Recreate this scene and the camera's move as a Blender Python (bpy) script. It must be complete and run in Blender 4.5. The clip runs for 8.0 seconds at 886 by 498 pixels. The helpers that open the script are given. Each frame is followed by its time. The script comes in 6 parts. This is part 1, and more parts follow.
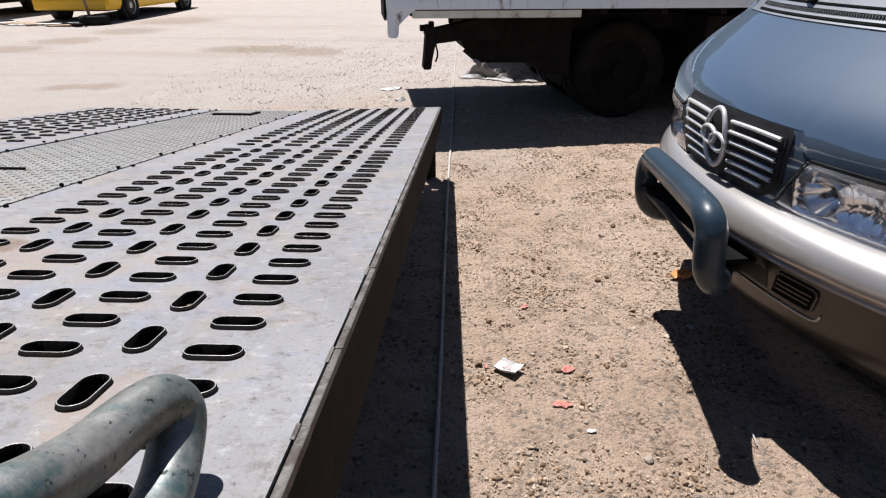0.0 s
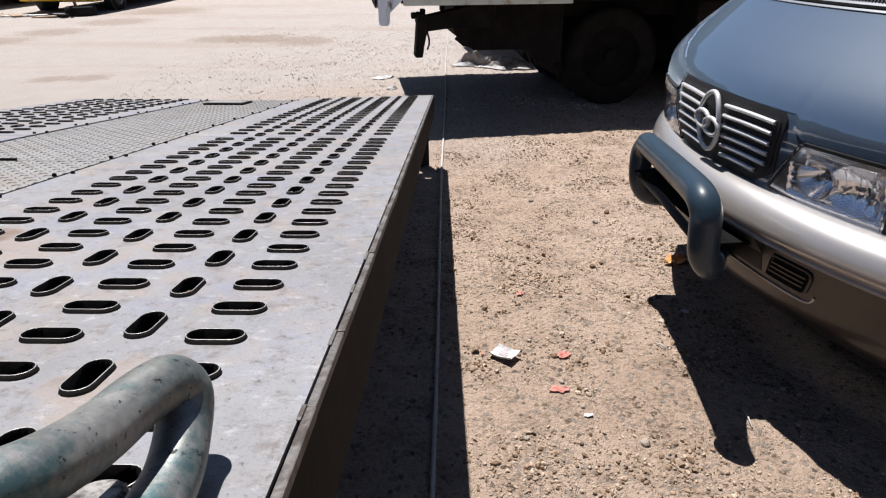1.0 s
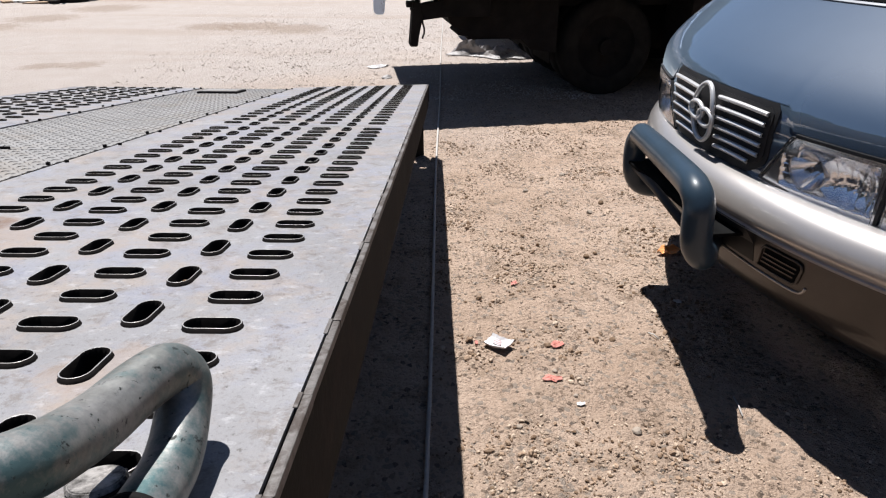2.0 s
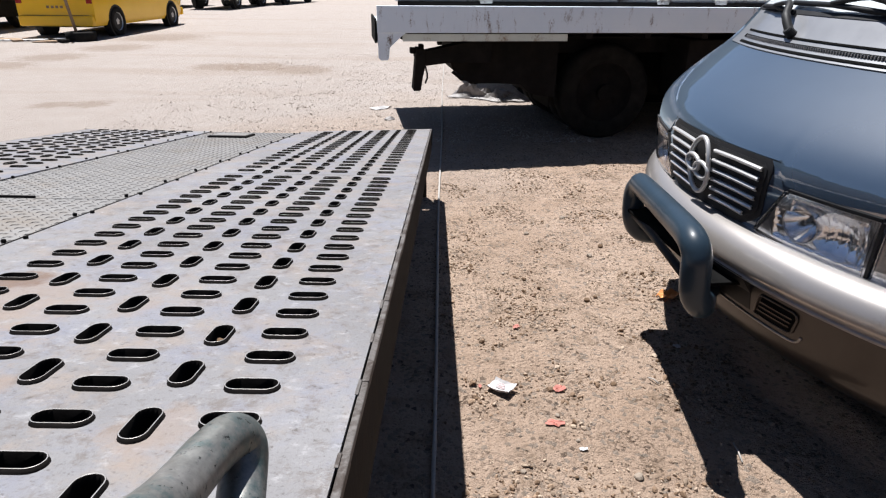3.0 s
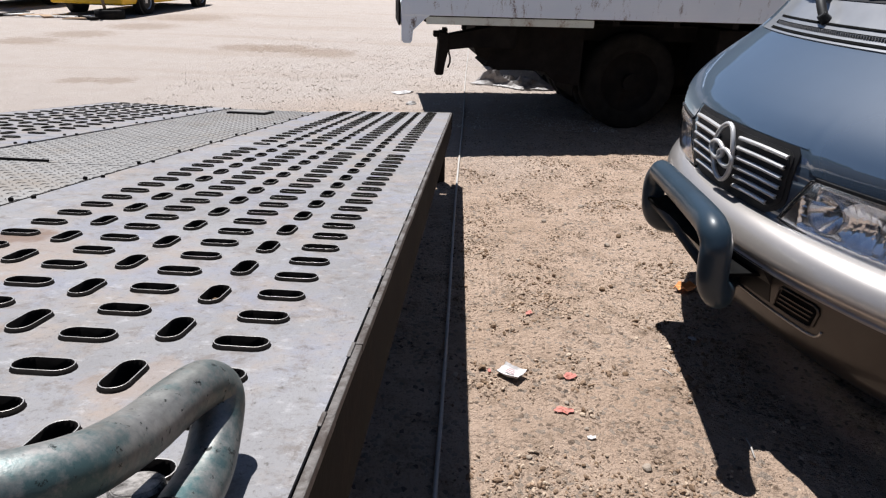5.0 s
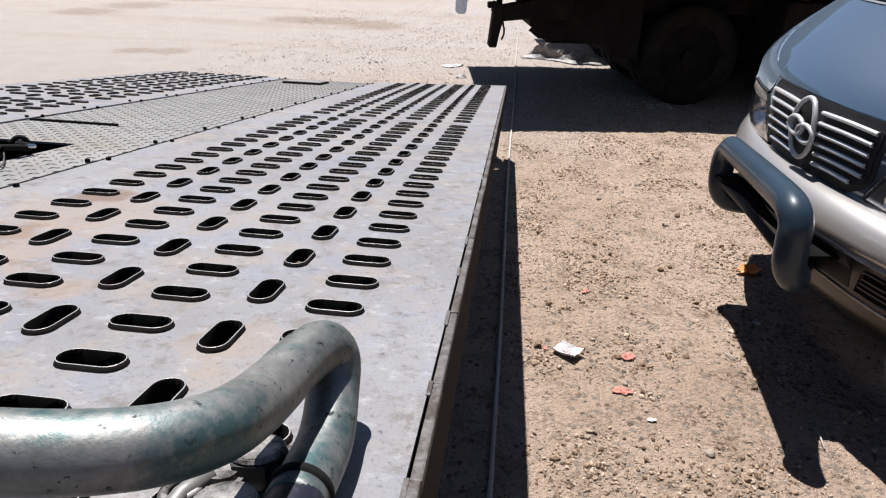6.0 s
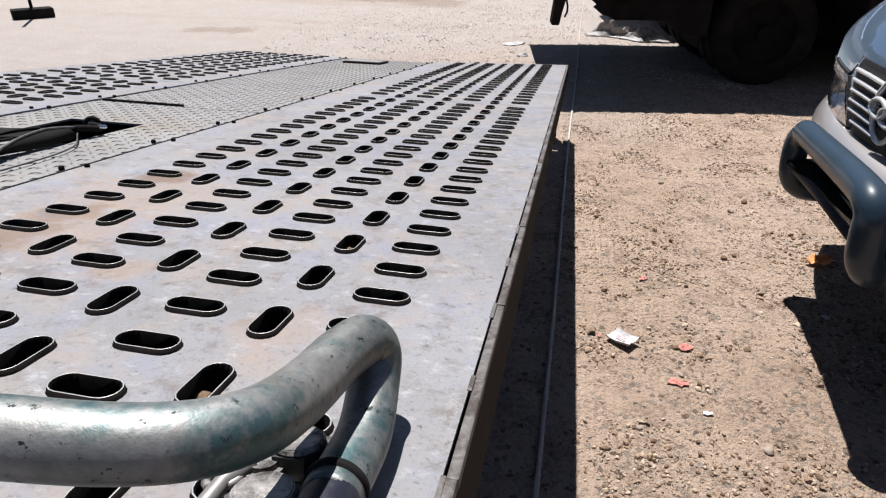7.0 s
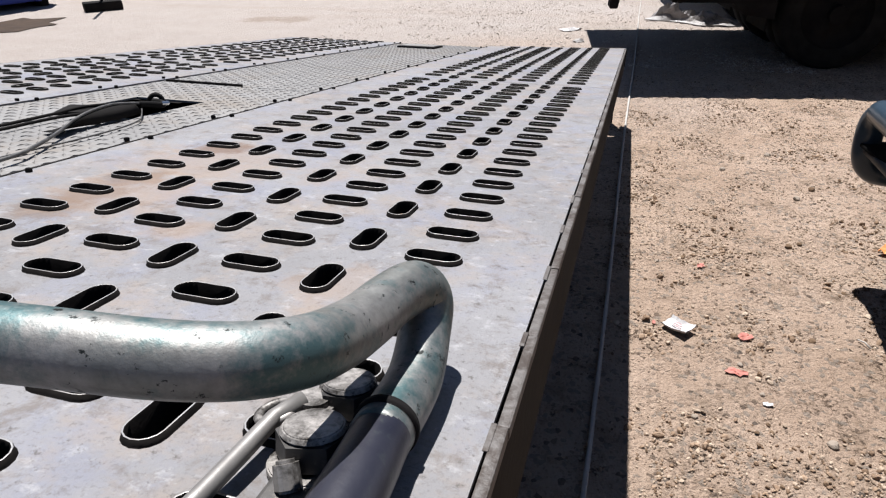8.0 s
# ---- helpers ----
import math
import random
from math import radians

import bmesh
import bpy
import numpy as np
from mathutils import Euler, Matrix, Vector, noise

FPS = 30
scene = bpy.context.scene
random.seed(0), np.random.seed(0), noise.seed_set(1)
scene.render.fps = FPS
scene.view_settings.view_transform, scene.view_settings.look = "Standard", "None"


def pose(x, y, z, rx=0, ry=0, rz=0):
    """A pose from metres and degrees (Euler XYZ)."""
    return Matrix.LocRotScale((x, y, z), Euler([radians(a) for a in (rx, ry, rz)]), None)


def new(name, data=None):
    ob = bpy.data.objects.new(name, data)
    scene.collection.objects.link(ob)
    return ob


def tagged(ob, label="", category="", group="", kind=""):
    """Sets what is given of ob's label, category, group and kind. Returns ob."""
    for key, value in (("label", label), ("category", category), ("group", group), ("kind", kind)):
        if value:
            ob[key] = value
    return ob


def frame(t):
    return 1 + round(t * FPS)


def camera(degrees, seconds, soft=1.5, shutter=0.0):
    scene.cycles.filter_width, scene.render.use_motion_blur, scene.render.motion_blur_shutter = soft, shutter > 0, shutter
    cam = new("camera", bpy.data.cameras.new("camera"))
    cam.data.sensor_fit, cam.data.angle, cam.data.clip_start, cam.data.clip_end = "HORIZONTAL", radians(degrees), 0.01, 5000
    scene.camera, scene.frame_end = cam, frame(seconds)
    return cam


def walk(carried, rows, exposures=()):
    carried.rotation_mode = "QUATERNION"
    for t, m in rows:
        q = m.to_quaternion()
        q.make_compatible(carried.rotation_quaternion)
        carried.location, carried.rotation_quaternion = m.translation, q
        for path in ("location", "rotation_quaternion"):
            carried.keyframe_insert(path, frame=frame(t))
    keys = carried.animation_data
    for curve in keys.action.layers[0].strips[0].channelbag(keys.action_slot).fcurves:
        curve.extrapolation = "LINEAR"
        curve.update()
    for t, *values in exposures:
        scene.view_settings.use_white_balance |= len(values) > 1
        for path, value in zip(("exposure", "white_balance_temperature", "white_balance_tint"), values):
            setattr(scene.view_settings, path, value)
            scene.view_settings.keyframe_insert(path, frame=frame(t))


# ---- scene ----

import itertools

# ---------------------------------------------------------------- camera
cam = camera(69.66, 8.0, 1.2)
PATH = [
    (0, pose(0.129, -0.656, 1.454, 65.64, 0.19, 1.47)),
    (0.5, pose(0.118, -0.658, 1.449, 65.23, 0.48, 1.07)),
    (1, pose(0.120, -0.660, 1.446, 64.71, 0.55, 0.62)),
    (2.5, pose(0.119, -0.681, 1.459, 63.62, 0.01, 0.13)),
    (3, pose(0.091, -0.711, 1.515, 66.94, -0.30, 0.24)),
    (3.5, pose(0.132, -0.697, 1.508, 67.93, -0.82, 0.32)),
    (4, pose(0.151, -0.684, 1.486, 67.85, -1.07, 0.14)),
    (4.5, pose(0.124, -0.692, 1.491, 67.60, -1.17, 0.35)),
    (4.7, pose(0.123, -0.703, 1.489, 67.07, -1.23, 1.54)),
    (5.8, pose(0.053, -0.648, 1.413, 63.88, -1.96, 4.25)),
    (6, pose(0.044, -0.670, 1.442, 63.81, -1.34, 6.53)),
    (6.5, pose(0.080, -0.620, 1.404, 62.45, -0.48, 10.63)),
    (7, pose(0.052, -0.657, 1.451, 61.87, -0.24, 11.70)),
    (7.5, pose(0.055, -0.656, 1.439, 61.45, 0.20, 13.19)),
    (8, pose(0.052, -0.665, 1.418, 61.08, 1.18, 16.15)),
]
walk(cam, PATH, [(0.0, 0.98), (2.5, 1.02), (3.0, 0.96), (3.5, 0.92), (4.5, 0.87), (6.0, 1.0), (8.0, 1.0)])

# ---------------------------------------------------------------- light
SUN_WAY = Vector((0.19, -0.32, -1.0)).normalized()      # the way the sunlight travels
sun_el = math.asin(-SUN_WAY.z)
sun_az = math.atan2(-SUN_WAY.x, -SUN_WAY.y)              # from +y towards +x
world = bpy.data.worlds.new("sky")
scene.world = world
world.use_nodes = True
wn = world.node_tree
sky = wn.nodes.new("ShaderNodeTexSky")
sky.sky_type = "NISHITA"
sky.sun_disc = False
sky.sun_elevation = sun_el
sky.sun_rotation = sun_az
sky.dust_density = 0.2
sky.air_density = 0.6
sky.ozone_density = 2.0
bg = wn.nodes["Background"]
bg.inputs["Strength"].default_value = 0.05
wn.links.new(sky.outputs["Color"], bg.inputs["Color"])
sun = new("sun", bpy.data.lights.new("sun", "SUN"))
sun.data.energy = 5.0
sun.data.angle = radians(0.53)
sun.data.color = (1.0, 0.990, 0.990)
sun.matrix_world = Matrix.Translation((0, 0, 12)) @ SUN_WAY.to_track_quat("-Z", "Y").to_matrix().to_4x4()


# ---------------------------------------------------------------- materials
def mat(name, c1, c2, rough=0.6, metal=0.0, scale=3.0, fine=60.0, bump=0.15, dist=0.004, stain=None, stain_scale=1.2,
        stain_at=(0.55, 0.7), rough_var=0.12, detail=6.0, stain2=None, coat_rough=0.06, coat_ior=1.5, stretch=None, coat=0.0, fleck=0.0, spec=0.5, vary=0.0, coords="Object"):
    """A surface: two tones mixed by coarse noise, fine grain, optional stains, roughness variation and bump."""
    m = bpy.data.materials.new(name)
    m.use_nodes = True
    nt = m.node_tree
    b = nt.nodes["Principled BSDF"]
    N = nt.nodes.new
    tc = N("ShaderNodeTexCoord")
    def noise_tex(s, d=detail, rgh=0.6):
        n = N("ShaderNodeTexNoise")
        n.inputs["Scale"].default_value = s
        n.inputs["Detail"].default_value = d
        n.inputs["Roughness"].default_value = rgh
        nt.links.new(tc.outputs[coords], n.inputs["Vector"])
        return n
    def ramp(src, a, z):
        r = N("ShaderNodeMapRange")
        r.inputs["From Min"].default_value, r.inputs["From Max"].default_value = a, z
        r.clamp = True
        nt.links.new(src, r.inputs["Value"])
        return r.outputs["Result"]
    def mix(fac, a, z, mode="MIX"):
        x = N("ShaderNodeMix")
        x.data_type, x.blend_type = "RGBA", mode
        for i, v in ((0, fac), (6, a), (7, z)):
            if isinstance(v, (int, float)):
                x.inputs[i].default_value = v
            elif isinstance(v, tuple):
                x.inputs[i].default_value = (*v[:3], 1)
            else:
                nt.links.new(v, x.inputs[i])
        return x.outputs[2]
    n1, n2 = noise_tex(scale), noise_tex(fine, 4.0, 0.7)
    col = mix(ramp(n1.outputs["Fac"], 0.35, 0.65), c1, c2)
    if fleck:
        col = mix(ramp(n2.outputs["Fac"], 0.3, 0.7), col, mix(fleck, col, (0.02, 0.018, 0.016)))
    if stain:
        n3 = noise_tex(stain_scale, 8.0, 0.7)
        n4 = noise_tex(stain_scale * 9, 5.0, 0.7)
        if stretch:
            mp = N("ShaderNodeMapping")
            mp.inputs["Scale"].default_value = stretch
            nt.links.new(tc.outputs[coords], mp.inputs["Vector"])
            nt.links.new(mp.outputs["Vector"], n3.inputs["Vector"])
        add = N("ShaderNodeMath")
        add.operation = "MULTIPLY_ADD"
        nt.links.new(n4.outputs["Fac"], add.inputs[0])
        add.inputs[1].default_value = 0.35
        nt.links.new(n3.outputs["Fac"], add.inputs[2])
        col = mix(ramp(add.outputs[0], stain_at[0] + 0.17, stain_at[1] + 0.17), col, stain)
    if stain2:
        c5, s5, a5, z5 = stain2
        n5 = noise_tex(s5, 9.0, 0.72)
        col = mix(ramp(n5.outputs["Fac"], a5, z5), col, c5)
    if vary:
        oi = N("ShaderNodeObjectInfo")
        hv = N("ShaderNodeHueSaturation")
        mr = N("ShaderNodeMapRange")
        mr.inputs["To Min"].default_value, mr.inputs["To Max"].default_value = 1 - vary, 1 + vary
        nt.links.new(oi.outputs["Random"], mr.inputs["Value"])
        nt.links.new(mr.outputs["Result"], hv.inputs["Value"])
        nt.links.new(col, hv.inputs["Color"])
        col = hv.outputs["Color"]
    nt.links.new(col, b.inputs["Base Color"])
    mr = N("ShaderNodeMapRange")
    mr.inputs["To Min"].default_value, mr.inputs["To Max"].default_value = max(0.02, rough - rough_var), min(1, rough + rough_var)
    nt.links.new(n1.outputs["Fac"], mr.inputs["Value"])
    nt.links.new(mr.outputs["Result"], b.inputs["Roughness"])
    b.inputs["Metallic"].default_value = metal
    b.inputs["Specular IOR Level"].default_value = spec
    b.inputs["Coat Weight"].default_value = coat
    b.inputs["Coat Roughness"].default_value = coat_rough
    b.inputs["Coat IOR"].default_value = coat_ior
    if bump:
        bp = N("ShaderNodeBump")
        bp.inputs["Strength"].default_value = bump
        bp.inputs["Distance"].default_value = dist
        mm = N("ShaderNodeMath")
        mm.operation = "MULTIPLY_ADD"
        nt.links.new(n2.outputs["Fac"], mm.inputs[0])
        mm.inputs[1].default_value = 0.6
        nt.links.new(n1.outputs["Fac"], mm.inputs[2])
        nt.links.new(mm.outputs[0], bp.inputs["Height"])
        nt.links.new(bp.outputs["Normal"], b.inputs["Normal"])
    return m


def glass(name, tint, rough=0.02):
    m = bpy.data.materials.new(name)
    m.use_nodes = True
    b = m.node_tree.nodes["Principled BSDF"]
    b.inputs["Base Color"].default_value = (*tint, 1)
    b.inputs["Transmission Weight"].default_value = 1.0
    b.inputs["Roughness"].default_value = rough
    b.inputs["IOR"].default_value = 1.45
    return m


def gritty_ground(name):
    """Dry sandy earth: trodden tones, dark damp crumbs and pale grit, each grain with its own tone and relief."""
    m = bpy.data.materials.new(name)
    m.use_nodes = True
    nt = m.node_tree
    b = nt.nodes["Principled BSDF"]
    N, L = nt.nodes.new, nt.links.new
    tc = N("ShaderNodeTexCoord")
    def tex(kind, sc, **kw):
        n = N(kind)
        n.inputs["Scale"].default_value = sc
        for k, v in kw.items():
            n.inputs[k].default_value = v
        L(tc.outputs["Object"], n.inputs["Vector"])
        return n
    def rng(src, a, z, lo=0.0, hi=1.0):
        r = N("ShaderNodeMapRange")
        for k, v in (("From Min", a), ("From Max", z), ("To Min", lo), ("To Max", hi)):
            r.inputs[k].default_value = v
        L(src, r.inputs["Value"])
        return r.outputs["Result"]
    def mix(f, a, z, mode="MIX"):
        x = N("ShaderNodeMix")
        x.data_type, x.blend_type = "RGBA", mode
        for i, v in ((0, f), (6, a), (7, z)):
            if isinstance(v, float):
                x.inputs[i].default_value = v
            elif isinstance(v, tuple):
                x.inputs[i].default_value = (*v, 1)
            else:
                L(v, x.inputs[i])
        return x.outputs[2]
    def madd(a, k, c):
        x = N("ShaderNodeMath")
        x.operation = "MULTIPLY_ADD"
        L(a, x.inputs[0])
        x.inputs[1].default_value = k
        if isinstance(c, float):
            x.inputs[2].default_value = c
        else:
            L(c, x.inputs[2])
        return x.outputs[0]
    def mul(a, c):
        x = N("ShaderNodeMath")
        x.operation = "MULTIPLY"
        L(a, x.inputs[0])
        L(c, x.inputs[1])
        return x.outputs[0]
    broad = tex("ShaderNodeTexNoise", 1.3, Detail=10.0, Roughness=0.65).outputs["Fac"]
    patch = tex("ShaderNodeTexNoise", 7.0, Detail=8.0, Roughness=0.7).outputs["Fac"]
    crumb = tex("ShaderNodeTexNoise", 42.0, Detail=6.0, Roughness=0.75).outputs["Fac"]
    clump = tex("ShaderNodeTexNoise", 4.2, Detail=4.0, Roughness=0.6).outputs["Fac"]
    fine = tex("ShaderNodeTexVoronoi", 150.0, Randomness=1.0)
    big = tex("ShaderNodeTexVoronoi", 62.0, Randomness=1.0)
    sf, sb = N("ShaderNodeSeparateColor"), N("ShaderNodeSeparateColor")
    L(fine.outputs["Color"], sf.inputs[0])
    L(big.outputs["Color"], sb.inputs[0])
    col = mix(rng(broad, 0.38, 0.62), SAND_A, SAND_B)
    col = mix(rng(patch, 0.51, 0.66, 0.0, 0.62), col, (0.195, 0.137, 0.094))
    col = mix(rng(sf.outputs[0], 0.0, 1.0, 0.0, 1.0), col, mix(1.0, col, (0.991, 1.018, 1.045), "MULTIPLY"))
    col = mix(rng(sf.outputs[1], 0.80, 0.97, 0.0, 0.32), col, (0.085, 0.058, 0.042))
    col = mix(mul(rng(crumb, 0.50, 0.60), rng(clump, 0.52, 0.62)), col, (0.070, 0.047, 0.033))
    col = mix(rng(sb.outputs[0], 0.88, 0.90, 0.0, 0.55), col, (0.156, 0.143, 0.126))
    col = mix(rng(sb.outputs[1], 0.96, 0.97, 0.0, 0.6), col, (0.024, 0.017, 0.015))
    # faint ribs of a tyre track beside the rope
    sx, wave, ph = N("ShaderNodeSeparateXYZ"), N("ShaderNodeMath"), N("ShaderNodeMath")
    L(tc.outputs["Object"], sx.inputs[0])
    ph.operation, wave.operation = "MULTIPLY", "SINE"
    L(sx.outputs["X"], ph.inputs[0])
    ph.inputs[1].default_value = 2 * math.pi / 0.031
    L(ph.outputs[0], wave.inputs[0])
    ribs = mul(mul(rng(sx.outputs["X"], 0.16, 0.24), rng(sx.outputs["X"], 0.52, 0.44)), mul(rng(wave.outputs[0], 0.0, 0.9), rng(broad, 0.42, 0.56, 0.0, 0.30)))
    col = mix(ribs, col, (0.20, 0.142, 0.098))
    L(col, b.inputs["Base Color"])
    b.inputs["Roughness"].default_value = 0.95
    b.inputs["Specular IOR Level"].default_value = 0.12
    h = madd(fine.outputs["Distance"], -0.18, crumb)
    h = madd(big.outputs["Distance"], -0.28, h)
    h = madd(patch, 0.7, h)
    bp = N("ShaderNodeBump")
    bp.inputs["Strength"].default_value, bp.inputs["Distance"].default_value = 1.0, 0.025
    L(h, bp.inputs["Height"])
    L(bp.outputs["Normal"], b.inputs["Normal"])
    return m


SAND_A, SAND_B = (0.362, 0.260, 0.191), (0.430, 0.319, 0.244)
M_SAND = gritty_ground("dusty_ground")


def pale_far_road(m):
    """Beyond the gravel the yard is paler, trodden dust: mixed in along an uneven border."""
    nt = m.node_tree
    N = nt.nodes.new
    b = nt.nodes["Principled BSDF"]
    old = b.inputs["Base Color"].links[0].from_socket
    tc, sep, nz = N("ShaderNodeTexCoord"), N("ShaderNodeSeparateXYZ"), N("ShaderNodeTexNoise")
    nt.links.new(tc.outputs["Object"], sep.inputs[0])
    nt.links.new(tc.outputs["Object"], nz.inputs["Vector"])
    nz.inputs["Scale"].default_value, nz.inputs["Detail"].default_value = 0.35, 8.0
    a, c = N("ShaderNodeMath"), N("ShaderNodeMath")
    a.operation, c.operation = "MULTIPLY_ADD", "MULTIPLY_ADD"
    nt.links.new(sep.outputs["X"], a.inputs[0])
    a.inputs[1].default_value = -0.8
    nt.links.new(sep.outputs["Y"], a.inputs[2])
    nt.links.new(nz.outputs["Fac"], c.inputs[0])
    c.inputs[1].default_value = 9.0
    nt.links.new(a.outputs[0], c.inputs[2])
    r = N("ShaderNodeMapRange")
    r.inputs["From Min"].default_value, r.inputs["From Max"].default_value = 8.0, 13.0
    nt.links.new(c.outputs[0], r.inputs["Value"])
    fine = N("ShaderNodeTexNoise")
    fine.inputs["Scale"].default_value, fine.inputs["Detail"].default_value = 3.0, 10.0
    nt.links.new(tc.outputs["Object"], fine.inputs["Vector"])
    pale = N("ShaderNodeMix")
    pale.data_type = "RGBA"
    pale.inputs[6].default_value, pale.inputs[7].default_value = (0.322, 0.275, 0.243, 1), (0.380, 0.338, 0.310, 1)
    nt.links.new(fine.outputs["Fac"], pale.inputs[0])
    mp, band, br, tint = N("ShaderNodeMapping"), N("ShaderNodeTexNoise"), N("ShaderNodeMapRange"), N("ShaderNodeMix")
    mp.inputs["Rotation"].default_value[2] = 0.5
    mp.inputs["Scale"].default_value = (0.10, 0.75, 1.0)
    nt.links.new(tc.outputs["Object"], mp.inputs["Vector"])
    nt.links.new(mp.outputs["Vector"], band.inputs["Vector"])
    band.inputs["Scale"].default_value, band.inputs["Detail"].default_value = 1.0, 9.0
    br.inputs["From Min"].default_value, br.inputs["From Max"].default_value = 0.52, 0.68
    br.inputs["To Max"].default_value = 0.42
    nt.links.new(band.outputs["Fac"], br.inputs["Value"])
    tint.data_type = "RGBA"
    nt.links.new(br.outputs["Result"], tint.inputs[0])
    nt.links.new(pale.outputs[2], tint.inputs[6])
    tint.inputs[7].default_value = (0.270, 0.210, 0.163, 1)
    pale = tint
    x = N("ShaderNodeMix")
    x.data_type = "RGBA"
    nt.links.new(r.outputs["Result"], x.inputs[0])
    nt.links.new(old, x.inputs[6])
    nt.links.new(pale.outputs[2], x.inputs[7])
    nt.links.new(x.outputs[2], b.inputs["Base Color"])


pale_far_road(M_SAND)
def island_tones(m, dark, pale):
    """Give every pebble of a joined mesh its own tone."""
    nt = m.node_tree
    b = nt.nodes["Principled BSDF"]
    old = b.inputs["Base Color"].links[0].from_socket
    g, r, x = nt.nodes.new("ShaderNodeNewGeometry"), nt.nodes.new("ShaderNodeValToRGB"), nt.nodes.new("ShaderNodeMix")
    r.color_ramp.elements[0].color, r.color_ramp.elements[1].color = (*dark, 1), (*pale, 1)
    nt.links.new(g.outputs["Random Per Island"], r.inputs[0])
    x.data_type, x.blend_type = "RGBA", "MULTIPLY"
    x.inputs[0].default_value = 1.0
    nt.links.new(old, x.inputs[6])
    nt.links.new(r.outputs[0], x.inputs[7])
    nt.links.new(x.outputs[2], b.inputs["Base Color"])
    return m


M_STONE = mat("pebble", (0.234, 0.188, 0.148), (0.295, 0.254, 0.213), 0.9, 0, 9, 120, 0.4, 0.004, stain=(0.081, 0.061, 0.046), stain_scale=14,
              stain_at=(0.5, 0.6), spec=0.2)
M_GRAVEL = island_tones(mat("gravel_grain", (0.290, 0.225, 0.170), (0.340, 0.275, 0.215), 0.92, 0, 30, 200, 0.4, 0.003, spec=0.15), (0.74, 0.70, 0.67), (1.38, 1.36, 1.34))
M_FARGRAVEL = island_tones(mat("pale_gravel_grain", (0.415, 0.360, 0.314), (0.482, 0.428, 0.384), 0.92, 0, 30, 200, 0.3, 0.003, spec=0.15), (0.66, 0.62, 0.60), (1.2, 1.2, 1.2))
M_CLOD = mat("dark_clod", (0.105, 0.068, 0.043), (0.18, 0.122, 0.08), 0.95, 0, 20, 160, 0.6, 0.005, spec=0.1)
M_EARTH = island_tones(mat("brown_earth_clod", (0.225, 0.157, 0.108), (0.276, 0.198, 0.140), 0.95, 0, 20, 160, 0.6, 0.005, spec=0.1), (0.55, 0.50, 0.46), (1.3, 1.3, 1.3))
M_DARKPATCH = mat("dark_brown_patch", (0.034, 0.023, 0.017), (0.055, 0.038, 0.028), 0.9, 0, 3, 60, 0.6, 0.01, spec=0.15)
M_WALL = mat("weathered_block_wall", (0.10, 0.088, 0.075), (0.15, 0.13, 0.11), 0.9, 0, 1.2, 30, 0.4, 0.01, stain=(0.10, 0.085, 0.07), stain_scale=0.6, spec=0.2)
M_BELT = mat("far_foliage", (0.035, 0.045, 0.022), (0.06, 0.07, 0.035), 0.95, 0, 0.3, 3, 0.3, 0.1, spec=0.1)


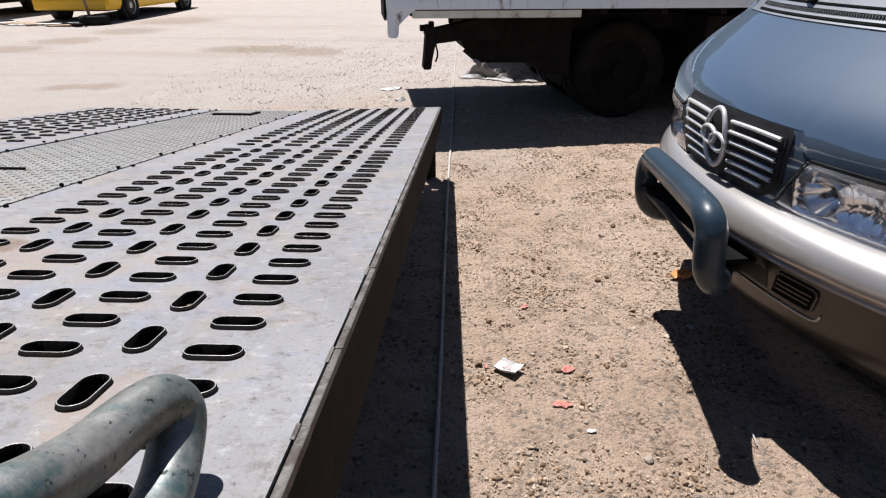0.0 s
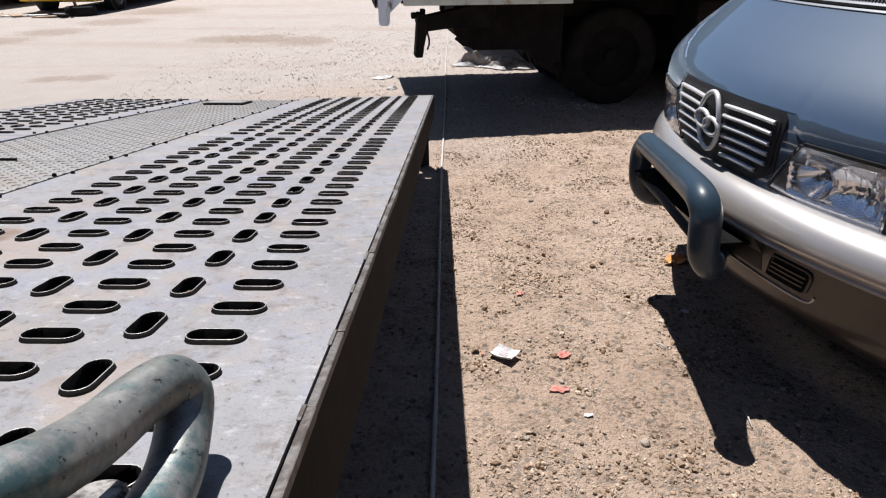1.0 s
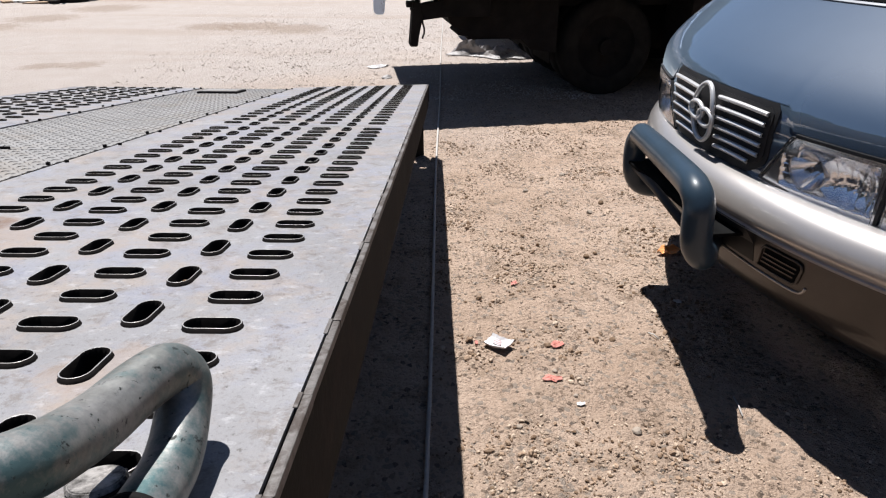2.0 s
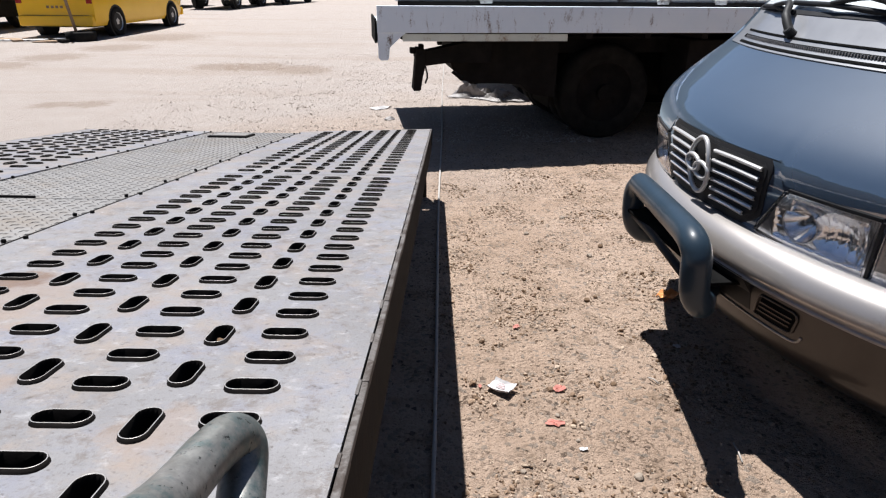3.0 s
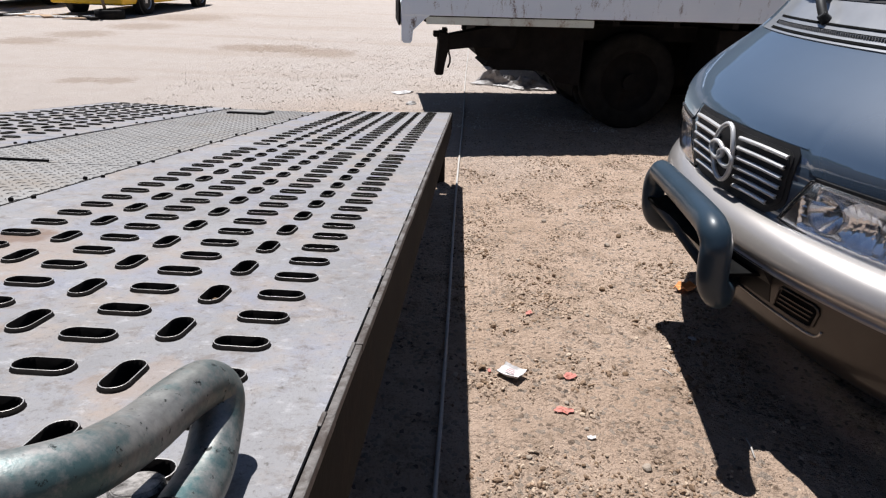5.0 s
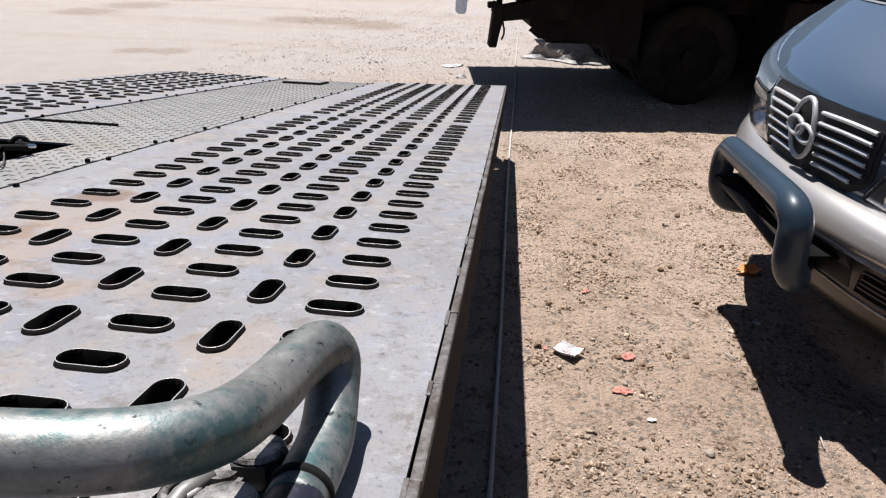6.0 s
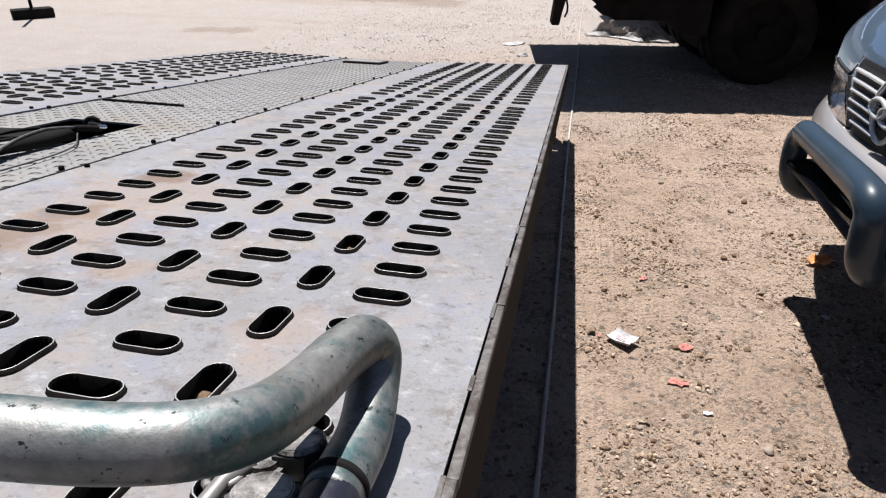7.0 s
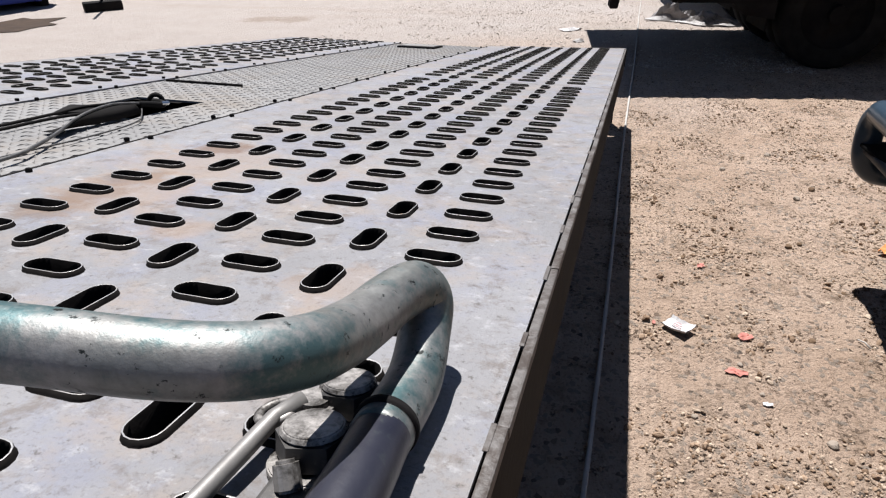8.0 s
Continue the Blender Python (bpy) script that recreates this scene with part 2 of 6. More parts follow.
def deck_steel(name):
    """Worn steel sheet: grey with a lavender cast, tan dirt, pale scuffs drawn across it, dark pits and a dull, patchy gloss."""
    m = bpy.data.materials.new(name)
    m.use_nodes = True
    nt = m.node_tree
    b = nt.nodes["Principled BSDF"]
    N, L = nt.nodes.new, nt.links.new
    tc = N("ShaderNodeTexCoord")
    def tex(sc, detail=8.0, rgh=0.65, stretch=None, warp=0.0):
        n = N("ShaderNodeTexNoise")
        n.inputs["Scale"].default_value, n.inputs["Detail"].default_value, n.inputs["Roughness"].default_value, n.inputs["Distortion"].default_value = sc, detail, rgh, warp
        if stretch:
            mp = N("ShaderNodeMapping")
            mp.inputs["Scale"].default_value = stretch
            L(tc.outputs["Object"], mp.inputs["Vector"])
            L(mp.outputs["Vector"], n.inputs["Vector"])
        else:
            L(tc.outputs["Object"], n.inputs["Vector"])
        return n.outputs["Fac"]
    def rng(src, a, z, lo=0.0, hi=1.0):
        r = N("ShaderNodeMapRange")
        for k, v in (("From Min", a), ("From Max", z), ("To Min", lo), ("To Max", hi)):
            r.inputs[k].default_value = v
        L(src, r.inputs["Value"])
        return r.outputs["Result"]
    def mix(f, a, z):
        x = N("ShaderNodeMix")
        x.data_type = "RGBA"
        for i, v in ((0, f), (6, a), (7, z)):
            if isinstance(v, tuple):
                x.inputs[i].default_value = (*v, 1)
            else:
                L(v, x.inputs[i])
        return x.outputs[2]
    broad, tan, blue = tex(2.2), tex(6.5, 10.0, 0.76, warp=0.2), tex(4.6, 10.0, 0.74, warp=0.1)
    scuff, pits, grain = tex(34.0, 8.0, 0.78, (0.85, 1.2, 1.0), 0.1), tex(85.0, 5.0, 0.75), tex(240.0, 3.0, 0.7)
    crust = tex(21.0, 10.0, 0.8, warp=0.3)
    col = mix(rng(broad, 0.36, 0.64), (0.152, 0.147, 0.150), (0.213, 0.208, 0.212))
    col = mix(rng(blue, 0.47, 0.60, 0.0, 0.62), col, (0.158, 0.164, 0.206))
    col = mix(rng(tan, 0.48, 0.62, 0.0, 0.72), col, (0.222, 0.182, 0.152))
    col = mix(rng(crust, 0.52, 0.62, 0.0, 0.75), col, (0.112, 0.092, 0.080))
    col = mix(rng(scuff, 0.55, 0.65, 0.0, 0.65), col, (0.307, 0.302, 0.305))
    col = mix(rng(pits, 0.585, 0.67, 0.0, 0.80), col, (0.061, 0.052, 0.046))
    col = mix(rng(grain, 0.55, 0.70, 0.0, 0.55), col, (0.084, 0.078, 0.076))
    L(col, b.inputs["Base Color"])
    b.inputs["Specular IOR Level"].default_value = 0.4
    L(rng(blue, 0.3, 0.7, 0.66, 0.46), b.inputs["Roughness"])
    h = N("ShaderNodeMath")
    h.operation = "MULTIPLY_ADD"
    L(crust, h.inputs[0])
    h.inputs[1].default_value = 1.2
    L(scuff, h.inputs[2])
    bp = N("ShaderNodeBump")
    bp.inputs["Strength"].default_value, bp.inputs["Distance"].default_value = 0.6, 0.003
    L(h.outputs[0], bp.inputs["Height"])
    L(bp.outputs["Normal"], b.inputs["Normal"])
    return m


M_DECK = deck_steel("worn_deck_steel")


def rust_patch(m, centre, radius, colour, most=0.34, grain=26.0):
    """A bloom of rust or earth with an uneven edge round one place of a surface."""
    nt = m.node_tree
    N, L = nt.nodes.new, nt.links.new
    b = nt.nodes["Principled BSDF"]
    old = b.inputs["Base Color"].links[0].from_socket
    tc, vm, nz, mr, ad, x = N("ShaderNodeTexCoord"), N("ShaderNodeVectorMath"), N("ShaderNodeTexNoise"), N("ShaderNodeMapRange"), N("ShaderNodeMath"), N("ShaderNodeMix")
    vm.operation = "DISTANCE"
    L(tc.outputs["Object"], vm.inputs[0])
    vm.inputs[1].default_value = centre
    L(tc.outputs["Object"], nz.inputs["Vector"])
    nz.inputs["Scale"].default_value, nz.inputs["Detail"].default_value, nz.inputs["Roughness"].default_value = grain, 8.0, 0.75
    ad.operation = "MULTIPLY_ADD"
    L(nz.outputs["Fac"], ad.inputs[0])
    ad.inputs[1].default_value = -radius * 2.4
    L(vm.outputs["Value"], ad.inputs[2])
    mr.inputs["From Min"].default_value, mr.inputs["From Max"].default_value = -radius * 0.62, -radius * 0.12
    mr.inputs["To Min"].default_value, mr.inputs["To Max"].default_value = most, 0.0
    L(ad.outputs[0], mr.inputs["Value"])
    x.data_type = "RGBA"
    L(mr.outputs["Result"], x.inputs[0])
    L(old, x.inputs[6])
    x.inputs[7].default_value = (*colour, 1)
    L(x.outputs[2], b.inputs["Base Color"])


rust_patch(M_DECK, (-0.63, 0.20, 0.0), 0.15, (0.245, 0.165, 0.112), 0.36)
rust_patch(M_DECK, (-0.665, -0.01, 0.0), 0.055, (0.080, 0.048, 0.032), 0.6)
rust_patch(M_DECK, (-0.664, 0.071, 0.0), 0.055, (0.090, 0.054, 0.035), 0.6)
rust_patch(M_DECK, (-0.665, 0.308, 0.0), 0.06, (0.11, 0.062, 0.038), 0.7)
rust_patch(M_DECK, (-0.665, -0.085, 0.0), 0.055, (0.080, 0.048, 0.032), 0.6)
rust_patch(M_DECK, (-0.62, 0.00, 0.0), 0.12, (0.24, 0.155, 0.10))
rust_patch(M_DECK, (-0.21, -0.18, 0.0), 0.06, (0.235, 0.16, 0.11))
rust_patch(M_DECK, (-0.46, -0.09, 0.0), 0.05, (0.24, 0.155, 0.10))
rust_patch(M_DECK, (-0.40, 0.19, 0.0), 0.05, (0.22, 0.15, 0.10))
for x, y, r, most in ((-3.9, 10.85, 0.55, 0.55), (-3.2, 10.9, 0.6, 0.6), (-2.4, 10.6, 0.6, 0.55), (-4.85, 7.3, 0.26, 0.5), (-4.4, 7.4, 0.28, 0.5), (-7.7, 10.7, 0.6, 0.5), (-7.4, 11.9, 0.7, 0.5), (-7.0, 13.6, 0.8, 0.5),
                      (-6.9, 16.0, 1.1, 0.5)):
    rust_patch(M_SAND, (x, y, 0.05), r, (0.20, 0.145, 0.105), most, 9.0)
M_RIM = mat("polished_collar_edge", (0.407, 0.400, 0.394), (0.302, 0.276, 0.256), 0.4, 0.5, 30, 200, 0.1, 0.001)
# Grime, with the shade of collar walls and slot insides painted in.
M_SKIRT = mat("grimy_shaded_collar_side", (0.005, 0.0045, 0.0045), (0.014, 0.012, 0.011), 0.95, 0, 25, 150, 0.3, 0.002, spec=0.05)
M_TREAD = mat("tread_plate_steel", (0.185, 0.178, 0.173), (0.24, 0.231, 0.224), 0.68, 0.0, 2.5, 110, 0.25, 0.002, stain=(0.165, 0.142, 0.120),
              stain_scale=2.2, stain_at=(0.50, 0.70), fleck=0.35, spec=0.3)
M_EDGE = mat("worn_edge_steel", (0.105, 0.094, 0.087), (0.165, 0.150, 0.141), 0.6, 0.1, 14, 140, 0.6, 0.003, stain=(0.036, 0.025, 0.019), stain_scale=13, stain_at=(0.44, 0.58), fleck=0.5)
# Grimy black steel, taken darker still to include the shade under the truck.
M_DARKSTEEL = mat("grimy_shade_black_steel", (0.008, 0.0075, 0.0075), (0.017, 0.015, 0.014), 0.85, 0.0, 6, 90, 0.4, 0.003, spec=0.08, stain=(0.014, 0.010, 0.008),
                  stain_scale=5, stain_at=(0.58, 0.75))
# Rusty steel whose base is blackened to hold the shade of the sunless side.
M_RUSTY = mat("rusty_shaded_side_steel", (0.006, 0.005, 0.0045), (0.011, 0.009, 0.008), 0.85, 0.0, 5, 70, 0.4, 0.003, stain=(0.018, 0.013, 0.010), spec=0.1, stain_scale=4,
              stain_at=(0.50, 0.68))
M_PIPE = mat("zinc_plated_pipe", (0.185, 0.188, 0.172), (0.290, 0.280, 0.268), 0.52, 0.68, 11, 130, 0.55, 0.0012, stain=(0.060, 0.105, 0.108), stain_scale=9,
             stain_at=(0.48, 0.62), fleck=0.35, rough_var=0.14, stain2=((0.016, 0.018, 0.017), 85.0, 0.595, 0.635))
M_HOSE = mat("dark_violet_sleeve", (0.013, 0.013, 0.022), (0.026, 0.026, 0.036), 0.38, 0.2, 18, 160, 0.3, 0.001, stain=(0.051, 0.060, 0.057), stain_scale=14, stain_at=(0.58, 0.72))
M_NUT = mat("greasy_nut_steel", (0.218, 0.203, 0.189), (0.378, 0.352, 0.328), 0.5, 0.5, 40, 220, 0.3, 0.001, stain=(0.040, 0.035, 0.030), stain_scale=30,
            stain_at=(0.42, 0.6))
# Oily steel, darkened to carry the pipe's shadow.
M_NUTDARK = mat("oily_shaded_nut", (0.030, 0.028, 0.027), (0.065, 0.06, 0.056), 0.55, 0.3, 40, 220, 0.4, 0.0015, stain=(0.16, 0.14, 0.12), stain_scale=35, stain_at=(0.58, 0.72))
M_ROD = mat("pale_steel_rod", (0.223, 0.210, 0.197), (0.164, 0.154, 0.144), 0.45, 0.4, 40, 220, 0.2, 0.001)
M_CABLE = mat("wire_rope", (0.056, 0.053, 0.051), (0.122, 0.117, 0.112), 0.5, 0.6, 60, 300, 0.5, 0.001)
M_ROPE = mat("pale_rope", (0.305, 0.280, 0.254), (0.376, 0.351, 0.326), 0.85, 0, 50, 400, 0.5, 0.001)
M_VAN = mat("dark_blue_grey_paint", (0.034, 0.058, 0.094), (0.027, 0.048, 0.080), 0.55, 0.0, 1.5, 900, 0.02, 0.0004, coat=1.0, stain=(0.045, 0.054, 0.068),
            stain_scale=2.2, stain_at=(0.62, 0.9), rough_var=0.05, coat_rough=0.04, coat_ior=2.6, spec=0.3)
for k, v in (("Sheen Weight", 0.32), ("Sheen Roughness", 0.35), ("Sheen Tint", (0.72, 0.88, 1.0, 1.0))):      # bloom of dust on old paint
    M_VAN.node_tree.nodes["Principled BSDF"].inputs[k].default_value = v
M_COWL = mat("dusty_cowl_paint", (0.221, 0.225, 0.238), (0.272, 0.276, 0.289), 0.42, 0.35, 3, 200, 0.05, 0.001, coat=0.5)
M_BUMPER = mat("taupe_silver_paint", (0.404, 0.376, 0.357), (0.344, 0.318, 0.301), 0.34, 0.6, 2.5, 700, 0.03, 0.0005, coat=0.6, stain=(0.206, 0.181, 0.161),
               stain_scale=4, stain_at=(0.64, 0.86), coat_rough=0.04)
# The bumper's taupe again, dirtier and darkened to carry the shade below the lip.
M_LOWBUMP = mat("dirty_shaded_taupe_paint", (0.066, 0.059, 0.056), (0.050, 0.045, 0.043), 0.34, 0.85, 3, 300, 0.05, 0.0008, coat=0.25, stain=(0.070, 0.058, 0.050), stain_scale=3, stain_at=(0.6, 0.8))
M_BAR = mat("slate_blue_bar_paint", (0.021, 0.036, 0.052), (0.016, 0.029, 0.043), 0.36, 0.0, 5, 500, 0.04, 0.0006, coat=0.2, stain=(0.021, 0.024, 0.027),
            stain_scale=9, stain_at=(0.62, 0.8), coat_rough=0.06, coat_ior=1.45, spec=0.25)
# Plate colour darkened to stand in for the shade behind the bar.
M_PLATE = mat("shade_dark_green_plate", (0.015, 0.045, 0.035), (0.012, 0.035, 0.028), 0.4, 0.1, 12, 300, 0.05, 0.0005)
M_BLACK = mat("black_plastic", (0.009, 0.009, 0.010), (0.016, 0.016, 0.017), 0.55, 0, 12, 300, 0.1, 0.0008, spec=0.25)
M_VENT = mat("matt_black_vent", (0.004, 0.004, 0.004), (0.008, 0.008, 0.008), 0.95, 0, 12, 300, 0.1, 0.0008, spec=0.03)
M_SLAT = mat("silver_plastic", (0.620, 0.610, 0.592), (0.527, 0.517, 0.507), 0.34, 0.5, 14, 300, 0.05, 0.0005)
M_CHROME = mat("pitted_chrome", (0.62, 0.62, 0.62), (0.50, 0.50, 0.50), 0.16, 1.0, 30, 300, 0.08, 0.0005, rough_var=0.08)
# Rubber lowered in tone as well, for the shade under the truck.
M_RUBBER = mat("dusty_tyre_rubber", (0.008, 0.0075, 0.007), (0.018, 0.0165, 0.015), 0.9, 0, 8, 120, 0.4, 0.003, spec=0.15)
M_ALLOY = mat("dull_alloy", (0.46, 0.46, 0.46), (0.58, 0.58, 0.58), 0.4, 0.7, 8, 100, 0.1, 0.001)
M_WHITE = mat("scuffed_white_paint", (0.70, 0.79, 0.87), (0.78, 0.845, 0.90), 0.5, 0, 1.6, 60, 0.12, 0.002, stain=(0.13, 0.085, 0.06), stain_scale=11,
              stain_at=(0.58, 0.68), rough_var=0.15, stretch=(1.0, 1.0, 0.28))
M_LOWRAIL = mat("pale_greenish_rail_paint", (0.62, 0.66, 0.60), (0.54, 0.57, 0.52), 0.6, 0.0, 4, 90, 0.2, 0.002, stain=(0.22, 0.13, 0.07), stain_scale=7, stain_at=(0.54, 0.70), stretch=(1.0, 1.0, 0.4))
M_GREYPAINT = mat("grey_white_rail_paint", (0.50, 0.50, 0.49), (0.60, 0.59, 0.57), 0.6, 0.1, 4, 90, 0.2, 0.002, stain=(0.09, 0.06, 0.045), stain_scale=6,
                  stain_at=(0.52, 0.66))
M_YELLOW = mat("yellow_van_paint", (0.92, 0.54, 0.008), (0.86, 0.49, 0.008), 0.4, 0, 1.2, 400, 0.02, 0.0005, coat=0.2)
M_CARWHITE = mat("white_car_paint", (0.74, 0.75, 0.76), (0.68, 0.69, 0.70), 0.35, 0, 1.2, 400, 0.02, 0.0005, coat=0.6)
M_BLUECAR = mat("pale_blue_car_paint", (0.42, 0.53, 0.70), (0.37, 0.47, 0.64), 0.32, 0.1, 1.5, 400, 0.02, 0.0005, coat=0.7)
M_BLUE = mat("deep_blue_sheet", (0.02, 0.035, 0.22), (0.03, 0.05, 0.30), 0.6, 0, 2, 80, 0.2, 0.003)
M_RED = mat("red_lamp_plastic", (0.35, 0.02, 0.015), (0.28, 0.015, 0.012), 0.2, 0, 8, 200, 0.05, 0.001, coat=0.5)
M_ORANGE = mat("orange_peel_litter", (0.679, 0.304, 0.104), (0.599, 0.239, 0.079), 0.7, 0, 40, 200, 0.3, 0.002)
M_REDLITTER = mat("faded_red_litter", (0.406, 0.123, 0.098), (0.357, 0.166, 0.130), 0.75, 0, 40, 200, 0.3, 0.002)
M_PAPER = mat("white_wrapper", (0.509, 0.494, 0.488), (0.411, 0.390, 0.390), 0.6, 0, 40, 200, 0.3, 0.002)
M_PINK = mat("pink_print", (0.339, 0.221, 0.221), (0.295, 0.184, 0.190), 0.6, 0, 40, 200, 0.1, 0.001)
M_BAG = mat("grubby_plastic_sheet", (0.162, 0.147, 0.141), (0.288, 0.270, 0.258), 0.5, 0, 8, 60, 0.5, 0.01, stain=(0.090, 0.072, 0.060), stain_scale=6,
            stain_at=(0.5, 0.68))
M_WOOD = mat("weathered_wood", (0.216, 0.136, 0.080), (0.288, 0.200, 0.128), 0.8, 0, 8, 90, 0.4, 0.003)
M_REFLECTOR = mat("lamp_reflector", (0.86, 0.86, 0.87), (0.80, 0.80, 0.81), 0.16, 1.0, 20, 200, 0.03, 0.0006, rough_var=0.06)
G_CLEAR = glass("clear_lamp_lens", (0.97, 0.98, 1.0))
G_TINT = glass("tinted_car_glass", (0.30, 0.34, 0.36))
G_SCREEN = glass("windscreen_glass", (0.78, 0.82, 0.84), 0.12)
# dust and the sky's reflection put into the glass as pale colour
G_SCREEN.node_tree.nodes["Principled BSDF"].inputs["Transmission Weight"].default_value = 0.4


# ---------------------------------------------------------------- building helpers
def mesh_of(name, verts, faces, materials, smooth=False, idx=None):
    me = bpy.data.meshes.new(name)
    me.from_pydata([tuple(v) for v in verts], [], faces)
    for m in (materials if isinstance(materials, (list, tuple)) else [materials]):
        me.materials.append(m)
    if idx is not None:
        me.polygons.foreach_set("material_index", idx)
    if smooth:
        me.polygons.foreach_set("use_smooth", [True] * len(me.polygons))
    me.update()
    return me


def fix(me):
    bm = bmesh.new()
    bm.from_mesh(me)
    bmesh.ops.remove_doubles(bm, verts=bm.verts, dist=1e-5)
    bmesh.ops.recalc_face_normals(bm, faces=bm.faces)
    bm.to_mesh(me)
    bm.free()
    return me


def thing(name, label, category, m=None, group="", kind=""):
    ob = new(name)
    if m is not None:
        ob.matrix_world = m
    return tagged(ob, label, category, group, kind)


def part_me(name, me, parent, label="", kind=""):
    ob = new(name, me)
    ob.parent = parent
    return tagged(ob, label, kind=kind)


def part(name, bm, material, parent, label="", smooth=False, kind=""):
    me = bpy.data.meshes.new(name)
    bmesh.ops.recalc_face_normals(bm, faces=bm.faces)
    bm.to_mesh(me)
    bm.free()
    me.materials.append(material)
    if smooth:
        me.polygons.foreach_set("use_smooth", [True] * len(me.polygons))
    return part_me(name, me, parent, label, kind)


def box_bm(x0, x1, y0, y1, z0, z1, bevel=0.0, bm=None, m=None):
    bm = bm or bmesh.new()
    made = bmesh.ops.create_cube(bm, size=1, matrix=(m or Matrix()) @ Matrix.Translation(((x0 + x1) / 2, (y0 + y1) / 2, (z0 + z1) / 2))
                                 @ Matrix.Diagonal((x1 - x0, y1 - y0, z1 - z0, 1)))
    if bevel:
        es = {e for v in made["verts"] for e in v.link_edges}
        bmesh.ops.bevel(bm, geom=list(es), offset=bevel, segments=2, profile=0.6, affect="EDGES")
    return bm


def cyl_bm(p, q, r, r2=None, seg=20, bevel=0.0, bm=None):
    bm = bm or bmesh.new()
    p, q = Vector(p), Vector(q)
    d = q - p
    m = Matrix.Translation((p + q) / 2) @ d.to_track_quat("Z", "Y").to_matrix().to_4x4()
    made = bmesh.ops.create_cone(bm, cap_ends=True, segments=seg, radius1=r, radius2=r if r2 is None else r2, depth=d.length, matrix=m)
    if bevel:
        vs = set(made["verts"])
        es = [e for e in bm.edges if e.verts[0] in vs and e.verts[1] in vs and any(len(f.verts) > 4 for f in e.link_faces)]
        bmesh.ops.bevel(bm, geom=es, offset=bevel, segments=2, affect="EDGES")
    return bm


def smooth_path(points, n=8):
    """Catmull-Rom through the points."""
    pts = [Vector(p) for p in points]
    out = []
    for i in range(len(pts) - 1):
        a, b, c, d = pts[max(i - 1, 0)], pts[i], pts[i + 1], pts[min(i + 2, len(pts) - 1)]
        for k in range(n):
            t = k / n
            out.append(0.5 * ((2 * b) + (c - a) * t + (2 * a - 5 * b + 4 * c - d) * t * t + (3 * b - a - 3 * c + d) * t ** 3))
    return out + [pts[-1]]


def tube_mesh(name, points, r, material, seg=16, twist=None, radii=None):
    """A tube along points; twist=(lobes, turns per metre, depth) makes a laid rope."""
    pts = [Vector(p) for p in points]
    verts, faces, run = [], [], 0.0
    side = None
    for i, p in enumerate(pts):
        d = (pts[min(i + 1, len(pts) - 1)] - pts[max(i - 1, 0)]).normalized()
        if side is None:
            side = d.orthogonal().normalized()
        side = (side - d * side.dot(d)).normalized()
        up = d.cross(side)
        if i:
            run += (p - pts[i - 1]).length
        rr = radii[i] if radii else r
        for k in range(seg):
            a = 2 * math.pi * k / seg
            q = rr
            if twist:
                q = rr * (1 - twist[2] * (0.5 + 0.5 * math.cos(twist[0] * (a + run * twist[1] * 2 * math.pi / twist[0]))))
            verts.append(p + side * (q * math.cos(a)) + up * (q * math.sin(a)))
    for i in range(len(pts) - 1):
        for k in range(seg):
            k2 = (k + 1) % seg
            faces.append((i * seg + k, i * seg + k2, (i + 1) * seg + k2, (i + 1) * seg + k))
    faces.append(tuple(range(seg))[::-1])
    faces.append(tuple((len(pts) - 1) * seg + k for k in range(seg)))
    return fix(mesh_of(name, verts, faces, material, True))


# ---------------------------------------------------------------- ground
def axis(lo, hi, dense_lo, dense_hi, step, growth=1.22):
    a = list(np.arange(dense_lo, dense_hi + 1e-6, step))
    s, v = step, a[-1]
    while v < hi:
        s *= growth
        v += s
        a.append(v)
    s, v, left = step, a[0], []
    while v > lo:
        s *= growth
        v -= s
        left.append(v)
    return left[::-1] + a


def ground_z(x, y):
    near = 1.0 / (1.0 + (max(0.0, math.hypot(x, y - 4) - 6) / 14) ** 2)
    z = 0.012 * noise.noise((x * 0.7, y * 0.7, 0.3)) + 0.008 * noise.noise((x * 2.3, y * 2.3, 4.0)) + 0.007 * noise.noise((x * 7.0, y * 7.0, 9.0)) * near + 0.008 * noise.noise((x * 21.0, y * 21.0, 5.0)) * near + 0.002 * noise.noise((x * 60.0, y * 60.0, 5.0)) * near
    r = math.hypot(x - 0.1, y + 0.7)
    return z * near + 0.05 * (1 - near) * noise.noise((x * 0.12, y * 0.12, 2.0)) + 0.010 * min(max(0.0, r - 7.0), 60.0)


gx, gy = axis(-900, 900, -0.5, 2.2, 0.018), axis(-900, 1500, 0.6, 5.2, 0.022, 1.12)
gv = [(x, y, ground_z(x, y)) for y in gy for x in gx]
nx = len(gx)
gf = [(j * nx + i, j * nx + i + 1, (j + 1) * nx + i + 1, (j + 1) * nx + i) for j in range(len(gy) - 1) for i in range(nx - 1)]
ground = new("ground", mesh_of("ground", gv, gf, M_SAND, True))
tagged(ground, "dry sandy gravel yard with tyre marks and pebbles", "ground", kind="structure")


